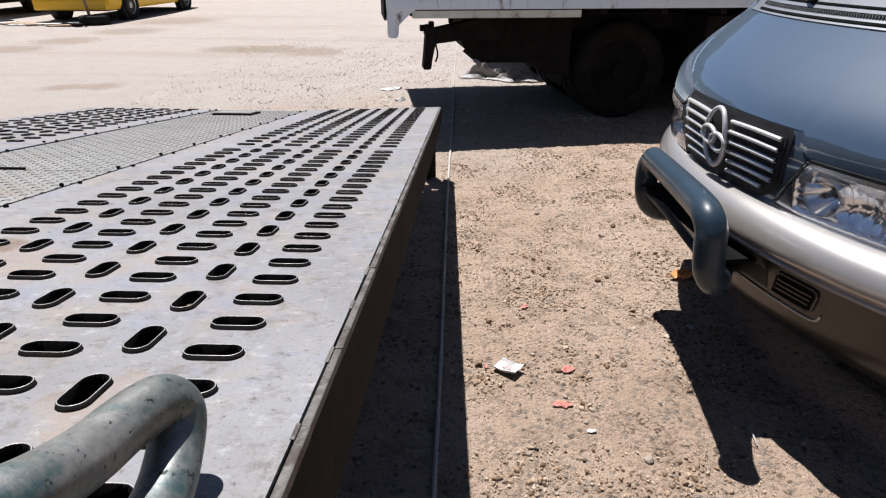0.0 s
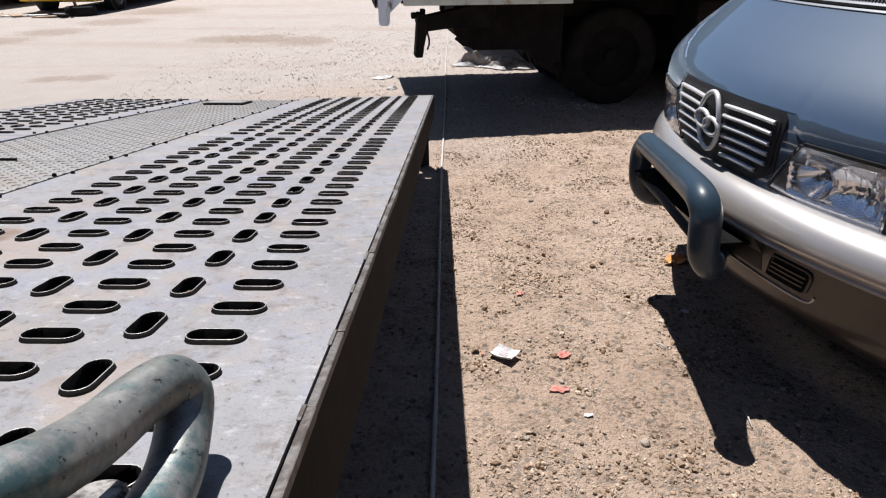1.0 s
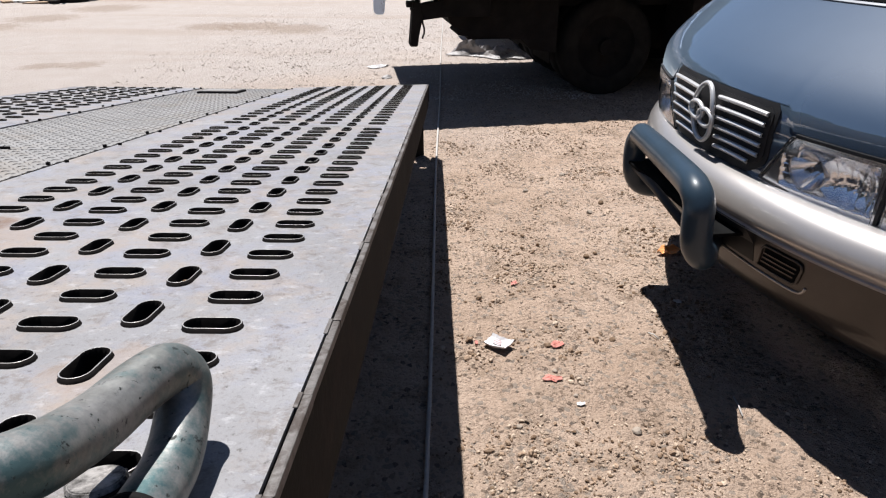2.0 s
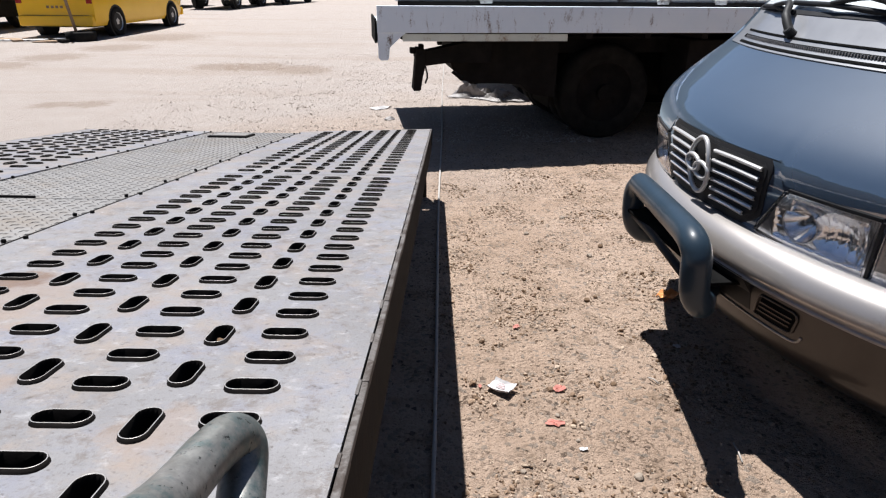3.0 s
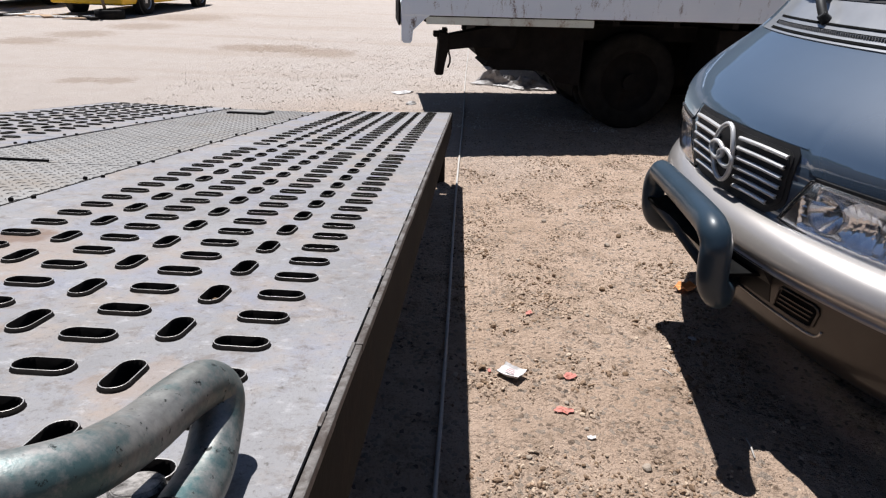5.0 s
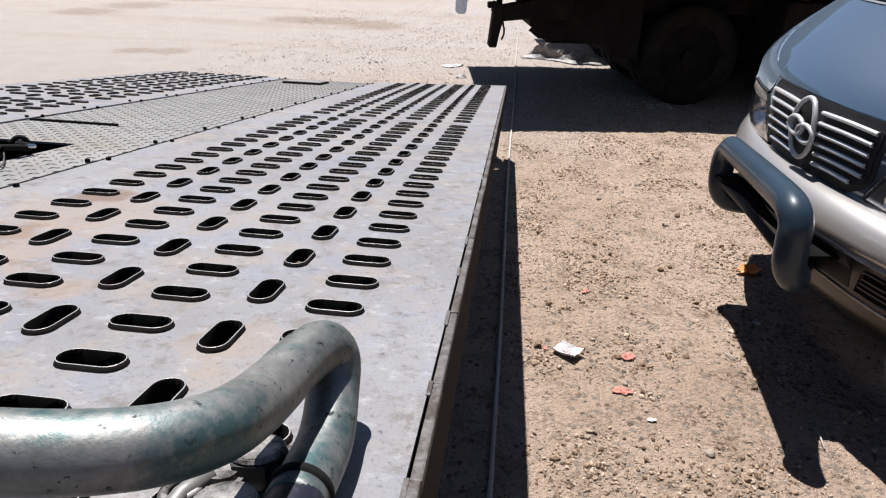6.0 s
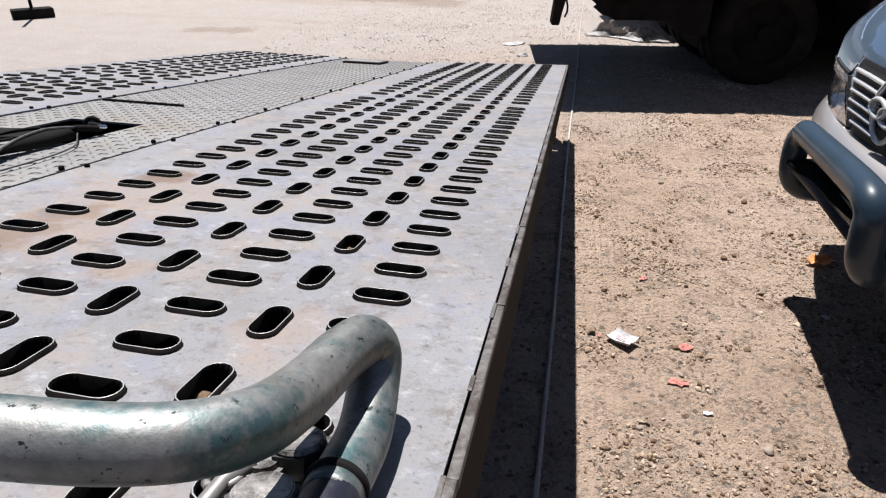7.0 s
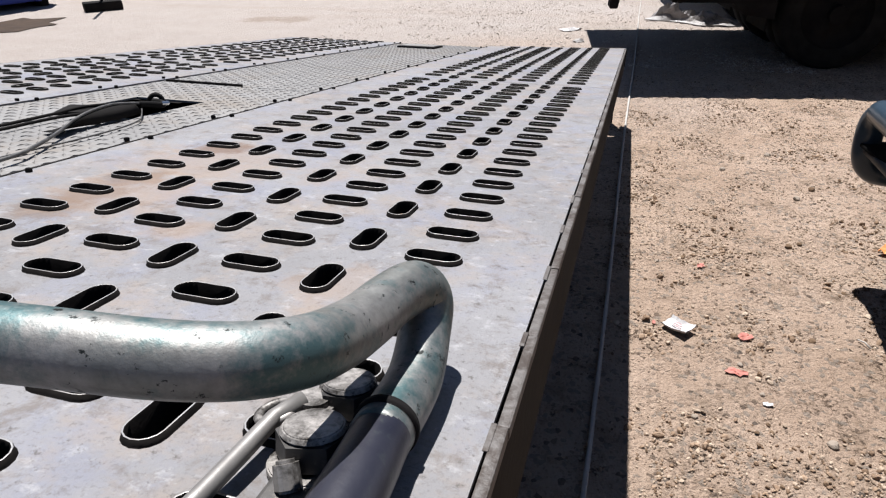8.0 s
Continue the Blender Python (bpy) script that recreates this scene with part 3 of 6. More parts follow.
# unseen walls behind and beside the camera's side, added to cut sky light
for nm, (xa, xb, ya, yb), h in (("wall_south", (-18.0, 8.8, -8.3, -8.0), 2.4), ("wall_west", (-18.3, -18.0, -8.3, 9.0), 5.0), ("wall_east", (8.8, 9.1, -8.3, 3.0), 4.0)):
    bm = bmesh.new()
    bmesh.ops.create_cube(bm, size=1, matrix=Matrix.Translation(((xa + xb) / 2, (ya + yb) / 2, h / 2 - 0.2)) @ Matrix.Diagonal((xb - xa, yb - ya, h, 1)))
    me = bpy.data.meshes.new(nm)
    bm.to_mesh(me)
    bm.free()
    me.materials.append(M_WALL)
    tagged(new(nm, me), "plain weathered wall, unseen, added to cut sky light", "wall", kind="structure")


# uneven dark belt of trees and roofs far round the yard
verts, faces = [], []
BELT = 150
for k in range(BELT + 1):
    a = radians(-25 + 230 * k / BELT)
    top = 23.0 + 7.0 * noise.noise((k * 0.11, 3.0, 0.5)) + 2.6 * noise.noise((k * 0.45, 7.0, 0.5)) + 1.2 * noise.noise((k * 1.7, 1.0, 2.0))
    for rr, z in ((92.0, -2.0), (92.0, top * 0.8), (94.0, top), (100.0, top), (100.0, -2.0)):
        verts.append((rr * math.cos(a), rr * math.sin(a), z))
for k in range(BELT):
    for j in range(4):
        faces.append((5 * k + j, 5 * k + 5 + j, 5 * k + 6 + j, 5 * k + 1 + j))
tagged(new("backdrop", fix(mesh_of("backdrop", verts, faces, M_BELT))), "distant dark green tree belt round the yard", "backdrop", kind="structure")


def pebbles(name, count, size, area, material, seed, label, only=-9.0, ragged=False):
    rnd = random.Random(seed)
    bm = bmesh.new()
    bmesh.ops.create_icosphere(bm, subdivisions=1, radius=1)
    base = [v.co.copy() for v in bm.verts]
    tri = [tuple(v.index for v in f.verts) for f in bm.faces]
    bm.free()
    verts, faces = [], []
    for i in range(count):
        x, y = rnd.uniform(area[0], area[1]), area[2] + (area[3] - area[2]) * rnd.random() ** 1.5
        s = size[0] * (size[1] / size[0]) ** (rnd.random() ** 1.8)
        lump = noise.noise((x * 3.1, y * 3.1, 7.0)) + 0.6 * noise.noise((x * 9.0, y * 9.0, 2.0))
        if lump < only:
            continue
        if ragged:
            thin = 0.9 * noise.noise((x * 0.8, y * 0.45, 3.0)) + 0.5 * noise.noise((x * 2.2, y * 1.3, 6.0))
            inside = min((x - area[0]) / 2.6, (area[3] - y) / 3.0)
            if rnd.random() > inside + thin:
                continue
        s *= 1.2 if lump > 0.22 else (0.95 if lump > -0.15 else 0.6)
        e = Euler((rnd.uniform(0, 6), rnd.uniform(0, 6), rnd.uniform(0, 6))).to_matrix()
        sc = Vector((rnd.uniform(0.7, 1.4), rnd.uniform(0.6, 1.1), rnd.uniform(0.4, 0.8)))
        z = ground_z(x, y) + s * 0.30
        o = len(verts)
        for c in base:
            p = e @ Vector((c.x * sc.x, c.y * sc.y, c.z * sc.z)) * s * rnd.uniform(0.85, 1.12)
            verts.append((p.x + x, p.y + y, p.z * 0.75 + z))
        faces += [tuple(o + k for k in f) for f in tri]
    ob = new(name, mesh_of(name, verts, faces, material))
    return tagged(ob, label, "gravel", kind="stuff")


pebbles("gravel", 26000, (0.0016, 0.0075), (0.0, 2.5, 0.5, 5.6), M_GRAVEL, 3, "small pale pebbles strewn on the sandy yard")
pebbles("gravel", 14000, (0.003, 0.0085), (0.0, 2.5, 1.9, 6.2), M_GRAVEL, 13, "small pale pebbles strewn beside the van")
pebbles("dirt_clods", 4500, (0.003, 0.0095), (0.03, 2.3, 1.6, 5.4), M_CLOD, 15, "dark crumbs of earth on the sandy yard", 0.14)
pebbles("gravel", 22000, (0.004, 0.0115), (-4.2, 1.6, 5.6, 13.0), M_FARGRAVEL, 4, "coarse pale gravel spread behind the truck bed", ragged=True)
pebbles("dirt_clods", 3200, (0.0018, 0.009), (0.05, 1.9, 0.6, 4.8), M_CLOD, 5, "dark crumbs of earth on the sandy yard", 0.05)
pebbles("dirt_clods", 1500, (0.005, 0.015), (0.08, 1.7, 0.8, 4.6), M_EARTH, 21, "larger brown earth clods in loose clusters", 0.22)
pebbles("gravel", 420, (0.006, 0.013), (0.08, 1.6, 0.8, 4.4), M_GRAVEL, 22, "single larger pale pebbles on the yard", -0.2)
pebbles("dirt_clods", 6000, (0.0025, 0.0095), (0.0, 2.2, 0.6, 5.2), M_EARTH, 6, "loose clusters of brown earth clods", 0.10)

# ---------------------------------------------------------------- the tilted tow-truck bed
TH, CR, H0 = 0.1399, 0.0108, 1.0527
ex = Vector((math.cos(CR), 0, -math.sin(CR)))
ey = Vector((0, math.cos(TH), -math.sin(TH)))
ez = ex.cross(ey).normalized()
BED = Matrix(((ex.x, ey.x, ez.x, 0), (ex.y, ey.y, ez.y, 0), (ex.z, ey.z, ez.z, H0), (0, 0, 0, 1)))
bed = thing("tow_truck_bed", "tilted grey steel tow-truck bed with slotted wheel tracks", "truck bed", BED)

SLOT_L, SLOT_W, PA, PB, DX = 0.0608, 0.026, 0.0805, 0.1208, 0.0896
XR, XI, XLI, XL = -0.016, -0.85, -1.42, -2.229          # edges of the two wheel tracks
Y0, YJ, Y1 = -1.50, 1.615, 3.92


def stadium(l, w, along, n=8):
    """A slot's outline: half circles on straight sides."""
    r, a = w / 2, (l - w) / 2
    pts = []
    for k in range(n + 1):
        t = -math.pi / 2 + math.pi * k / n
        pts.append((a + r * math.cos(t), r * math.sin(t)))
    for k in range(n + 1):
        t = math.pi / 2 + math.pi * k / n
        pts.append((-a + r * math.cos(t), r * math.sin(t)))
    return [(-y, x) for x, y in pts] if along else pts


def rect(verts, faces, x0, x1, y0, y1, z=0.0):
    if x1 - x0 > 1e-6 and y1 - y0 > 1e-6:
        o = len(verts)
        verts += [(x0, y0, z), (x1, y0, z), (x1, y1, z), (x0, y1, z)]
        faces.append((o, o + 1, o + 2, o + 3))


def track_sheet(ya, yb, xo, xi, sign, pa, pb, phase_a, phase_b, pad, skew=0.0):
    """Sheet of a wheel track from ya to yb; columns step from the outer edge xo inwards. Returns its mesh and its slots."""
    slots = []
    xs = [xo - sign * (0.1202 - DX / 2) - sign * DX * i for i in range(8)]
    for c in range(7):
        x0, x1 = min(xs[c], xs[c + 1]), max(xs[c], xs[c + 1])
        along = c % 2 == 1
        p, ph = (pb, phase_b) if along else (pa, phase_a)
        k = math.ceil((ya + pad - ph) / p)
        ys = []
        while ph + k * p < yb + skew * abs((x0 + x1) / 2 - xo) - pad:
            ys.append(ph + k * p)
            k += 1
        for y in ys:
            slots.append(((x0 + x1) / 2, y, along))
    verts, faces = [], []
    end = lambda x: yb + skew * abs(x - xo)
    def quad_to(xa, xb, y0, y1a, y1b):
        o = len(verts)
        verts.extend([(xa, y0, 0), (xb, y0, 0), (xb, y1b, 0), (xa, y1a, 0)])
        faces.append((o, o + 1, o + 2, o + 3))
    outer = xo + 0.0045 * sign
    quad_to(*sorted((outer, xs[0])), ya, end(min(outer, xs[0])), end(max(outer, xs[0])))
    quad_to(*sorted((xi, xs[7])), ya, end(min(xi, xs[7])), end(max(xi, xs[7])))
    for c in range(7):
        x0, x1 = min(xs[c], xs[c + 1]), max(xs[c], xs[c + 1])
        mine = [q for q in slots if abs(q[0] - (x0 + x1) / 2) < 1e-6]
        half = (pb if c % 2 else pa) / 2
        y = ya
        for cx, cy, along in mine:
            if cy - half > y:
                quad_to(x0, x1, y, cy - half, cy - half)
            y = min(cy + half, end(x0), end(x1))
            ring = [(cx + px, cy + py) for px, py in stadium(SLOT_L + 0.0066, SLOT_W + 0.0066, along)]
            ring = [p for k, p in enumerate(ring) for p in ((p, ((p[0] + ring[(k + 1) % len(ring)][0]) / 2, (p[1] + ring[(k + 1) % len(ring)][1]) / 2)) if k in (8, 17) else (p,))]
            lo_, hi_ = max(cy - half, ya), y
            n, rim = len(ring), []
            for px, py in ring:                     # the slot's outline thrown out to the cell's border
                dx, dy = px - cx, py - cy
                k = min(((x1 - cx) / dx if dx > 1e-9 else (x0 - cx) / dx if dx < -1e-9 else 1e9), ((hi_ - cy) / dy if dy > 1e-9 else (lo_ - cy) / dy if dy < -1e-9 else 1e9))
                rim.append((cx + dx * k, cy + dy * k))
            o = len(verts)
            verts.extend([(px, py, 0) for px, py in ring + rim])
            for k in range(n):
                k2 = (k + 1) % n
                a, b = rim[k], rim[k2]
                if abs(a[0] - b[0]) > 1e-7 and abs(a[1] - b[1]) > 1e-7:
                    verts.append((x1 if max(a[0], b[0]) > cx + (x1 - x0) * 0.499 else x0, hi_ if max(a[1], b[1]) > hi_ - 1e-6 else lo_, 0))
                    faces.append((o + k, o + n + k, len(verts) - 1, o + n + k2, o + k2))
                else:
                    faces.append((o + k, o + n + k, o + n + k2, o + k2))
        quad_to(x0, x1, y, end(x0), end(x1))
    nv, corners = len(verts), [(outer, ya), (xi, ya), (xi, end(xi)), (outer, end(outer))]
    verts += [(x, y, -0.005) for x, y, _ in verts]
    faces += [tuple(k + nv for k in f[::-1]) for f in faces]
    for k in range(4):                              # the cut edges round the sheet
        (xa, y0), (xb, y1) = corners[k], corners[(k + 1) % 4]
        o = len(verts)
        verts += [(xa, y0, 0), (xb, y1, 0), (xb, y1, -0.005), (xa, y0, -0.005)]
        faces.append((o, o + 1, o + 2, o + 3))
    me = mesh_of("deck_sheet", verts, faces, M_DECK)
    bm = bmesh.new()
    bm.from_mesh(me)
    bmesh.ops.remove_doubles(bm, verts=bm.verts, dist=2e-5)
    for f in bm.faces:
        if abs(f.normal.z) > 0.5 and f.normal.z * (f.calc_center_median().z + 0.0025) < 0:
            f.normal_flip()
    bm.to_mesh(me)
    bm.free()
    return me, slots


def collar_rings(along):
    """Rings of a slot's pressed-up collar from the sheet over the rim into the hole."""
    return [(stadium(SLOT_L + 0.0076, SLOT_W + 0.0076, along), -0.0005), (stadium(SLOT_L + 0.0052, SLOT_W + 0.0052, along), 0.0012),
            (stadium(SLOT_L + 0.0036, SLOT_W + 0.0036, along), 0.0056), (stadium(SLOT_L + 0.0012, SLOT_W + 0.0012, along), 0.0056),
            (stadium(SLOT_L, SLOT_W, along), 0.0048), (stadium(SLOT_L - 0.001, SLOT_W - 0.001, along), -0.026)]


def collar_geo(along, ox=0.0, oy=0.0, verts=None, faces=None, idx=None):
    verts, faces, idx = ([] if verts is None else verts), ([] if faces is None else faces), ([] if idx is None else idx)
    rings = collar_rings(along)
    n, o = len(rings[0][0]), len(verts)
    for r, z in rings:
        verts += [(x + ox, y + oy, z) for x, y in r]
    for i in range(len(rings) - 1):
        for k in range(n):
            k2 = (k + 1) % n
            faces.append((o + i * n + k, o + i * n + k2, o + (i + 1) * n + k2, o + (i + 1) * n + k))
            # rim face stays pale steel, walls take the grime-and-shade colour
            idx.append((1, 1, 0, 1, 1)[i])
    return verts, faces, idx


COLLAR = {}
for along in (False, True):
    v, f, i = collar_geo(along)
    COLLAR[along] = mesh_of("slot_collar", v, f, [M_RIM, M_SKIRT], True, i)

near_right, slots_nr = track_sheet(Y0, YJ - 0.002, XR, XI, 1, PA, PB, 0.0, 0.0702, 0.062)
far_right, slots_fr = track_sheet(YJ + 0.002, Y1, XR, XI, 1, 0.0985, 0.120, 1.688, 1.655, 0.035, -0.5)
near_left, slots_nl = track_sheet(Y0, YJ - 0.002, XL - XR, XLI, -1, PA, PB, 0.016, 0.05, 0.062)
far_left, slots_fl = track_sheet(YJ + 0.002, Y1 - 0.5, XL - XR, XLI, -1, 0.0985, 0.120, 1.688, 1.655, 0.035)
for me, label in ((near_right, "worn steel track sheet with rust stains"), (far_right, ""), (near_left, ""), (far_left, "")):
    part_me("deck_sheet", me, bed, label)

# tread plate between the wheel tracks: flat sheet with raised lugs
for ya, yb in ((Y0, 1.085), (1.091, Y1 - 0.50)):
    v, f = [], []
    holes = [(-1.25, -1.035, 0.50, 0.775)] if ya < 0.36 < yb else []
    xs = sorted({XLI + 0.004, XI - 0.004, *[h for q in holes for h in q[:2]]})
    ys = sorted({ya, yb, *[h for q in holes for h in q[2:]]})
    for (xa, xb), (yc, yd) in itertools.product(zip(xs, xs[1:]), zip(ys, ys[1:])):
        if not any(h[0] <= xa and xb <= h[1] and h[2] <= yc and yd <= h[3] for h in holes):
            rect(v, f, xa, xb, yc, yd, -0.004)
    me = mesh_of("tread_sheet", v, f, M_TREAD)
    bm = bmesh.new()
    bm.from_mesh(me)
    bmesh.ops.remove_doubles(bm, verts=bm.verts, dist=1e-5)
    bmesh.ops.solidify(bm, geom=bm.faces[:], thickness=0.005)
    bm.to_mesh(me)
    bm.free()
    sheet = part_me("tread_sheet", me, bed, "dusty steel tread sheet")
    v, f = [], []
    pitch = 0.030
    for j in range(int((yb - ya) / pitch)):
        for i in range(int((XI - XLI) / pitch)):
            x, y = XLI + 0.018 + i * pitch, ya + 0.018 + j * pitch
            if any(h[0] - 0.012 < x < h[1] + 0.012 and h[2] - 0.012 < y < h[3] + 0.012 for h in holes):
                continue
            t = math.radians(45 if (i + j) % 2 else -45)
            c, s = math.cos(t), math.sin(t)
            o = len(v)
            for px, py, pz in ((-0.013, 0, -0.004), (0, -0.0042, -0.004), (0.013, 0, -0.004), (0, 0.0042, -0.004), (-0.006, 0, -0.001), (0.006, 0, -0.001)):
                v.append((x + px * c - py * s, y + px * s + py * c, pz))
            f += [(o, o + 1, o + 5, o + 4), (o + 1, o + 2, o + 5), (o + 2, o + 3, o + 4, o + 5), (o + 3, o, o + 4)]
    part_me("tread_pattern", fix(mesh_of("tread_pattern", v, f, M_TREAD)), sheet, kind="stuff")

# seams beside the tread plate: dark angle strips and pairs of clamp bolts
for x in (XI, XLI):
    part("seam_strip", box_bm(x - (0.0028 if x == XI else 0.0015), x + (0.0028 if x == XI else 0.0015), Y0, Y1 - 0.50, -0.03, 0.0010 if x == XI else -0.0042), M_DARKSTEEL, bed, "dark seam strip")
bolt = cyl_bm((0, 0, -0.002), (0, 0, 0.0065), 0.0054, seg=6, bevel=0.001)
bolt_me = bpy.data.meshes.new("clamp_bolt")
bolt.to_mesh(bolt_me)
bolt.free()
bolt_me.materials.append(M_DARKSTEEL)
for x in (XI, XLI):
    for k in range(-4, 13):
        for s in (-1, 1):
            ob = part_me("clamp_bolt", bolt_me, bed)
            ob.location = (x + s * 0.014, 0.03 + 0.276 * k + s * 0.016, 0)
part("cross_seam", box_bm(XLI + 0.02, XI - 0.27, 1.084, 1.092, -0.01, 0.0035, 0.0015), M_DARKSTEEL, bed, "dark raised seam bar")
hatch = part("hatch_rim", box_bm(-1.31, -1.08, 3.03, 3.22, -0.003, 0.007, 0.002), M_DARKSTEEL, bed, "black rim of a small hatch")
part("hatch_plate", box_bm(-1.297, -1.093, 3.055, 3.20, 0.0, 0.010, 0.002), M_TREAD, hatch, "small grey hatch plate")

# outer edges: flat bar stitched to the sheet with short welds, channel below it
for side, x in ((1, 0.0), (-1, XL)):
    y = Y0
    seed = random.Random(11 + side)
    while y < Y1 - 0.5 * (side < 0) - 0.05:
        y2 = min(y + seed.uniform(0.13, 0.17), Y1 - 0.5 * (side < 0))
        dz, dx = seed.uniform(-0.0015, 0.0005), seed.uniform(-0.0006, 0.0006)
        xa, xb = sorted((x + dx, x - side * 0.0092 + dx))
        part("edge_bar", box_bm(xa, xb, y, y2 - 0.0006, -0.013, dz, 0.0018), M_EDGE, bed)
        wl = seed.uniform(0.022, 0.042)
        xa, xb = sorted((x - side * 0.0085, x - side * 0.0128))
        part("weld", box_bm(xa, xb, y2 - wl, y2, -0.006, 0.0009, 0.0006), M_EDGE, bed)
        y = y2
    xa, xb = (x - 0.018, x - 0.0015) if side > 0 else (x + 0.0015, x + 0.018)
    part("side_channel", box_bm(xa, xb, Y0, Y1 - 0.5 * (side < 0), -0.15, -0.0135, 0.003), M_RUSTY, bed, "rust-streaked side channel, colour darkened for its shaded face")
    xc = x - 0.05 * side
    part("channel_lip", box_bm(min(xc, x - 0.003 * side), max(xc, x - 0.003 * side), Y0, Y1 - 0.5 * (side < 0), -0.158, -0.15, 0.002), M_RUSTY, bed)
part("end_channel", box_bm(-0.94, -0.004, -0.016, 0.0, -0.12, -0.006, 0.003, m=pose(0, Y1 + 0.004, 0, 0, 0, math.degrees(math.atan(0.5)))), M_DARKSTEEL, bed)
part("end_channel", box_bm(XL - XR, XLI, Y1 - 0.514, Y1 - 0.498, -0.12, -0.006, 0.003), M_DARKSTEEL, bed)
part("joint_strip", box_bm(XI + 0.01, XR, YJ - 0.02, YJ + 0.02, -0.02, -0.006), M_DARKSTEEL, bed)
# unseen pans added so that no sunlight falls through the slots
part("under_pan", box_bm(XL + 0.05, -0.06, Y0 + 0.02, Y1 - 0.55, -0.115, -0.108), M_DARKSTEEL, bed, "grimy steel pan, unseen, added to stop sun through the slots")
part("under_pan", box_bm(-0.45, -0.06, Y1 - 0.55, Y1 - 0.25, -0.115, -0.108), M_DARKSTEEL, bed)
for x in (-0.55, -1.70):
    part("chassis_beam", box_bm(x - 0.05, x + 0.05, Y0, Y1 - 0.6, -0.30, -0.115, 0.006), M_DARKSTEEL, bed)
for k in range(9):
    y = -1.3 + 0.55 * k
    part("cross_beam", box_bm(XL + 0.03, -0.02, y - 0.025, y + 0.025, -0.108, -0.04, 0.004), M_DARKSTEEL, bed)
# support leg under the rear corner, upright in the world
for x in (-0.10, -2.12):
    foot = BED.inverted() @ Vector((x, 3.84, 0.004))
    top = Vector((x, Y1 - 0.10, -0.05))
    part("support_leg", cyl_bm(foot, top, 0.06, 0.06, 4, 0.004), M_DARKSTEEL, bed, "black support leg resting on the ground")
for x in (-0.55, -1.70):
    foot = BED.inverted() @ Vector((x, -1.25, 0.004))
    part("support_leg", cyl_bm(foot, Vector((x, -1.35, -0.30)), 0.07, 0.07, 4, 0.004), M_DARKSTEEL, bed, "black support leg resting on the ground")

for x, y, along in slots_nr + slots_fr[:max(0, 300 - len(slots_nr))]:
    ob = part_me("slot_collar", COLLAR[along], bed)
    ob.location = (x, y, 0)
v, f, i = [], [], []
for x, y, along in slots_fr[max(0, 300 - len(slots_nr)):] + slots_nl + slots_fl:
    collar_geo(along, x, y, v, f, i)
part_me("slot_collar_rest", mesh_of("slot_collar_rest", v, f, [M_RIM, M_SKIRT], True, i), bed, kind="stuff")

# ---------------------------------------------------------------- bent pipe handle on the bed
handle = thing("pipe_handle", "bent zinc-plated pipe handle bolted to the truck bed", "handle", BED.copy())
HP = [(-0.50, -0.587, 0.131), (-0.3827, -0.5523, 0.1229), (-0.2866, -0.5239, 0.1146), (-0.2101, -0.5044, 0.1087), (-0.1540, -0.4910, 0.1046), (-0.1180, -0.4743, 0.1010), (-0.0994, -0.4471, 0.0945), (-0.0950, -0.4115, 0.0851),
      (-0.0947, -0.3729, 0.0770), (-0.0910, -0.3360, 0.0755), (-0.0830, -0.3060, 0.0730), (-0.0768, -0.2963, 0.0585), (-0.0736, -0.3135, 0.0385), (-0.0680, -0.3556, 0.0245), (-0.0688, -0.4177, 0.0232)]
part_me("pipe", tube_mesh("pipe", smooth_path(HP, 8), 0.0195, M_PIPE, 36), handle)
part_me("sleeve", tube_mesh("sleeve", smooth_path([(-0.0686, -0.404, 0.0236), (-0.0676, -0.425, 0.0236), (-0.066, -0.455, 0.0240), (-0.065, -0.49, 0.0245), (-0.064, -0.56, 0.025)], 6), 0.0188, M_HOSE, 36,
                            radii=[0.0188 + 0.0008 * min(1.0, max(0.0, (k - 3) / 10)) for k in range(25)]), handle, "swollen dark violet sleeve")
part_me("weld_ring", tube_mesh("weld_ring", [(-0.0688, -0.4015, 0.0236), (-0.0687, -0.4065, 0.0236)], 0.0212, M_DARKSTEEL, 32), handle, "dark weld ring")
part("pipe_foot", box_bm(-0.092, -0.038, -0.64, -0.56, 0.0, 0.030, 0.006), M_NUT, handle)
# two upright hexagonal bolt heads beside the pipe
for (x, y), r, h, turn in (((-0.108, -0.4235), 0.0245, 0.023, 0.3), ((-0.1085, -0.3705), 0.0225, 0.022, 0.1)):
    up = Vector((-0.05, 0.10, 1.0)).normalized()
    foot = Vector((x, y, 0.004))
    bm = cyl_bm(foot, foot + up * h, r, r * 0.97, 6, r * 0.13)
    bmesh.ops.transform(bm, matrix=Matrix.Translation(foot) @ Matrix.Rotation(turn, 4, up) @ Matrix.Translation(-foot), verts=bm.verts)
    # sides hold the pipe's shadow in their colour, tops the sunlight
    nut = part("bolt_head", bm, M_NUTDARK, handle, "greasy hexagonal bolt head, sides darkened for the pipe's shadow")
    part("worn_top", cyl_bm(foot + up * (h - 0.002), foot + up * (h + 0.0016), r * 0.86, r * 0.76, 24, 0.0008), M_NUT, nut, "top of the bolt head, painted paler for the sun on it")
    part("washer", cyl_bm(foot - up * 0.004, foot + up * 0.001, r * 1.22, r * 1.2, 28, 0.001), M_NUT, nut, "worn bright washer")
part("grease_stub", cyl_bm((-0.108, -0.456, 0.006), (-0.114, -0.448, 0.021), 0.0082, 0.0075, 16, 0.002), M_NUT, handle, "short round grease stub")
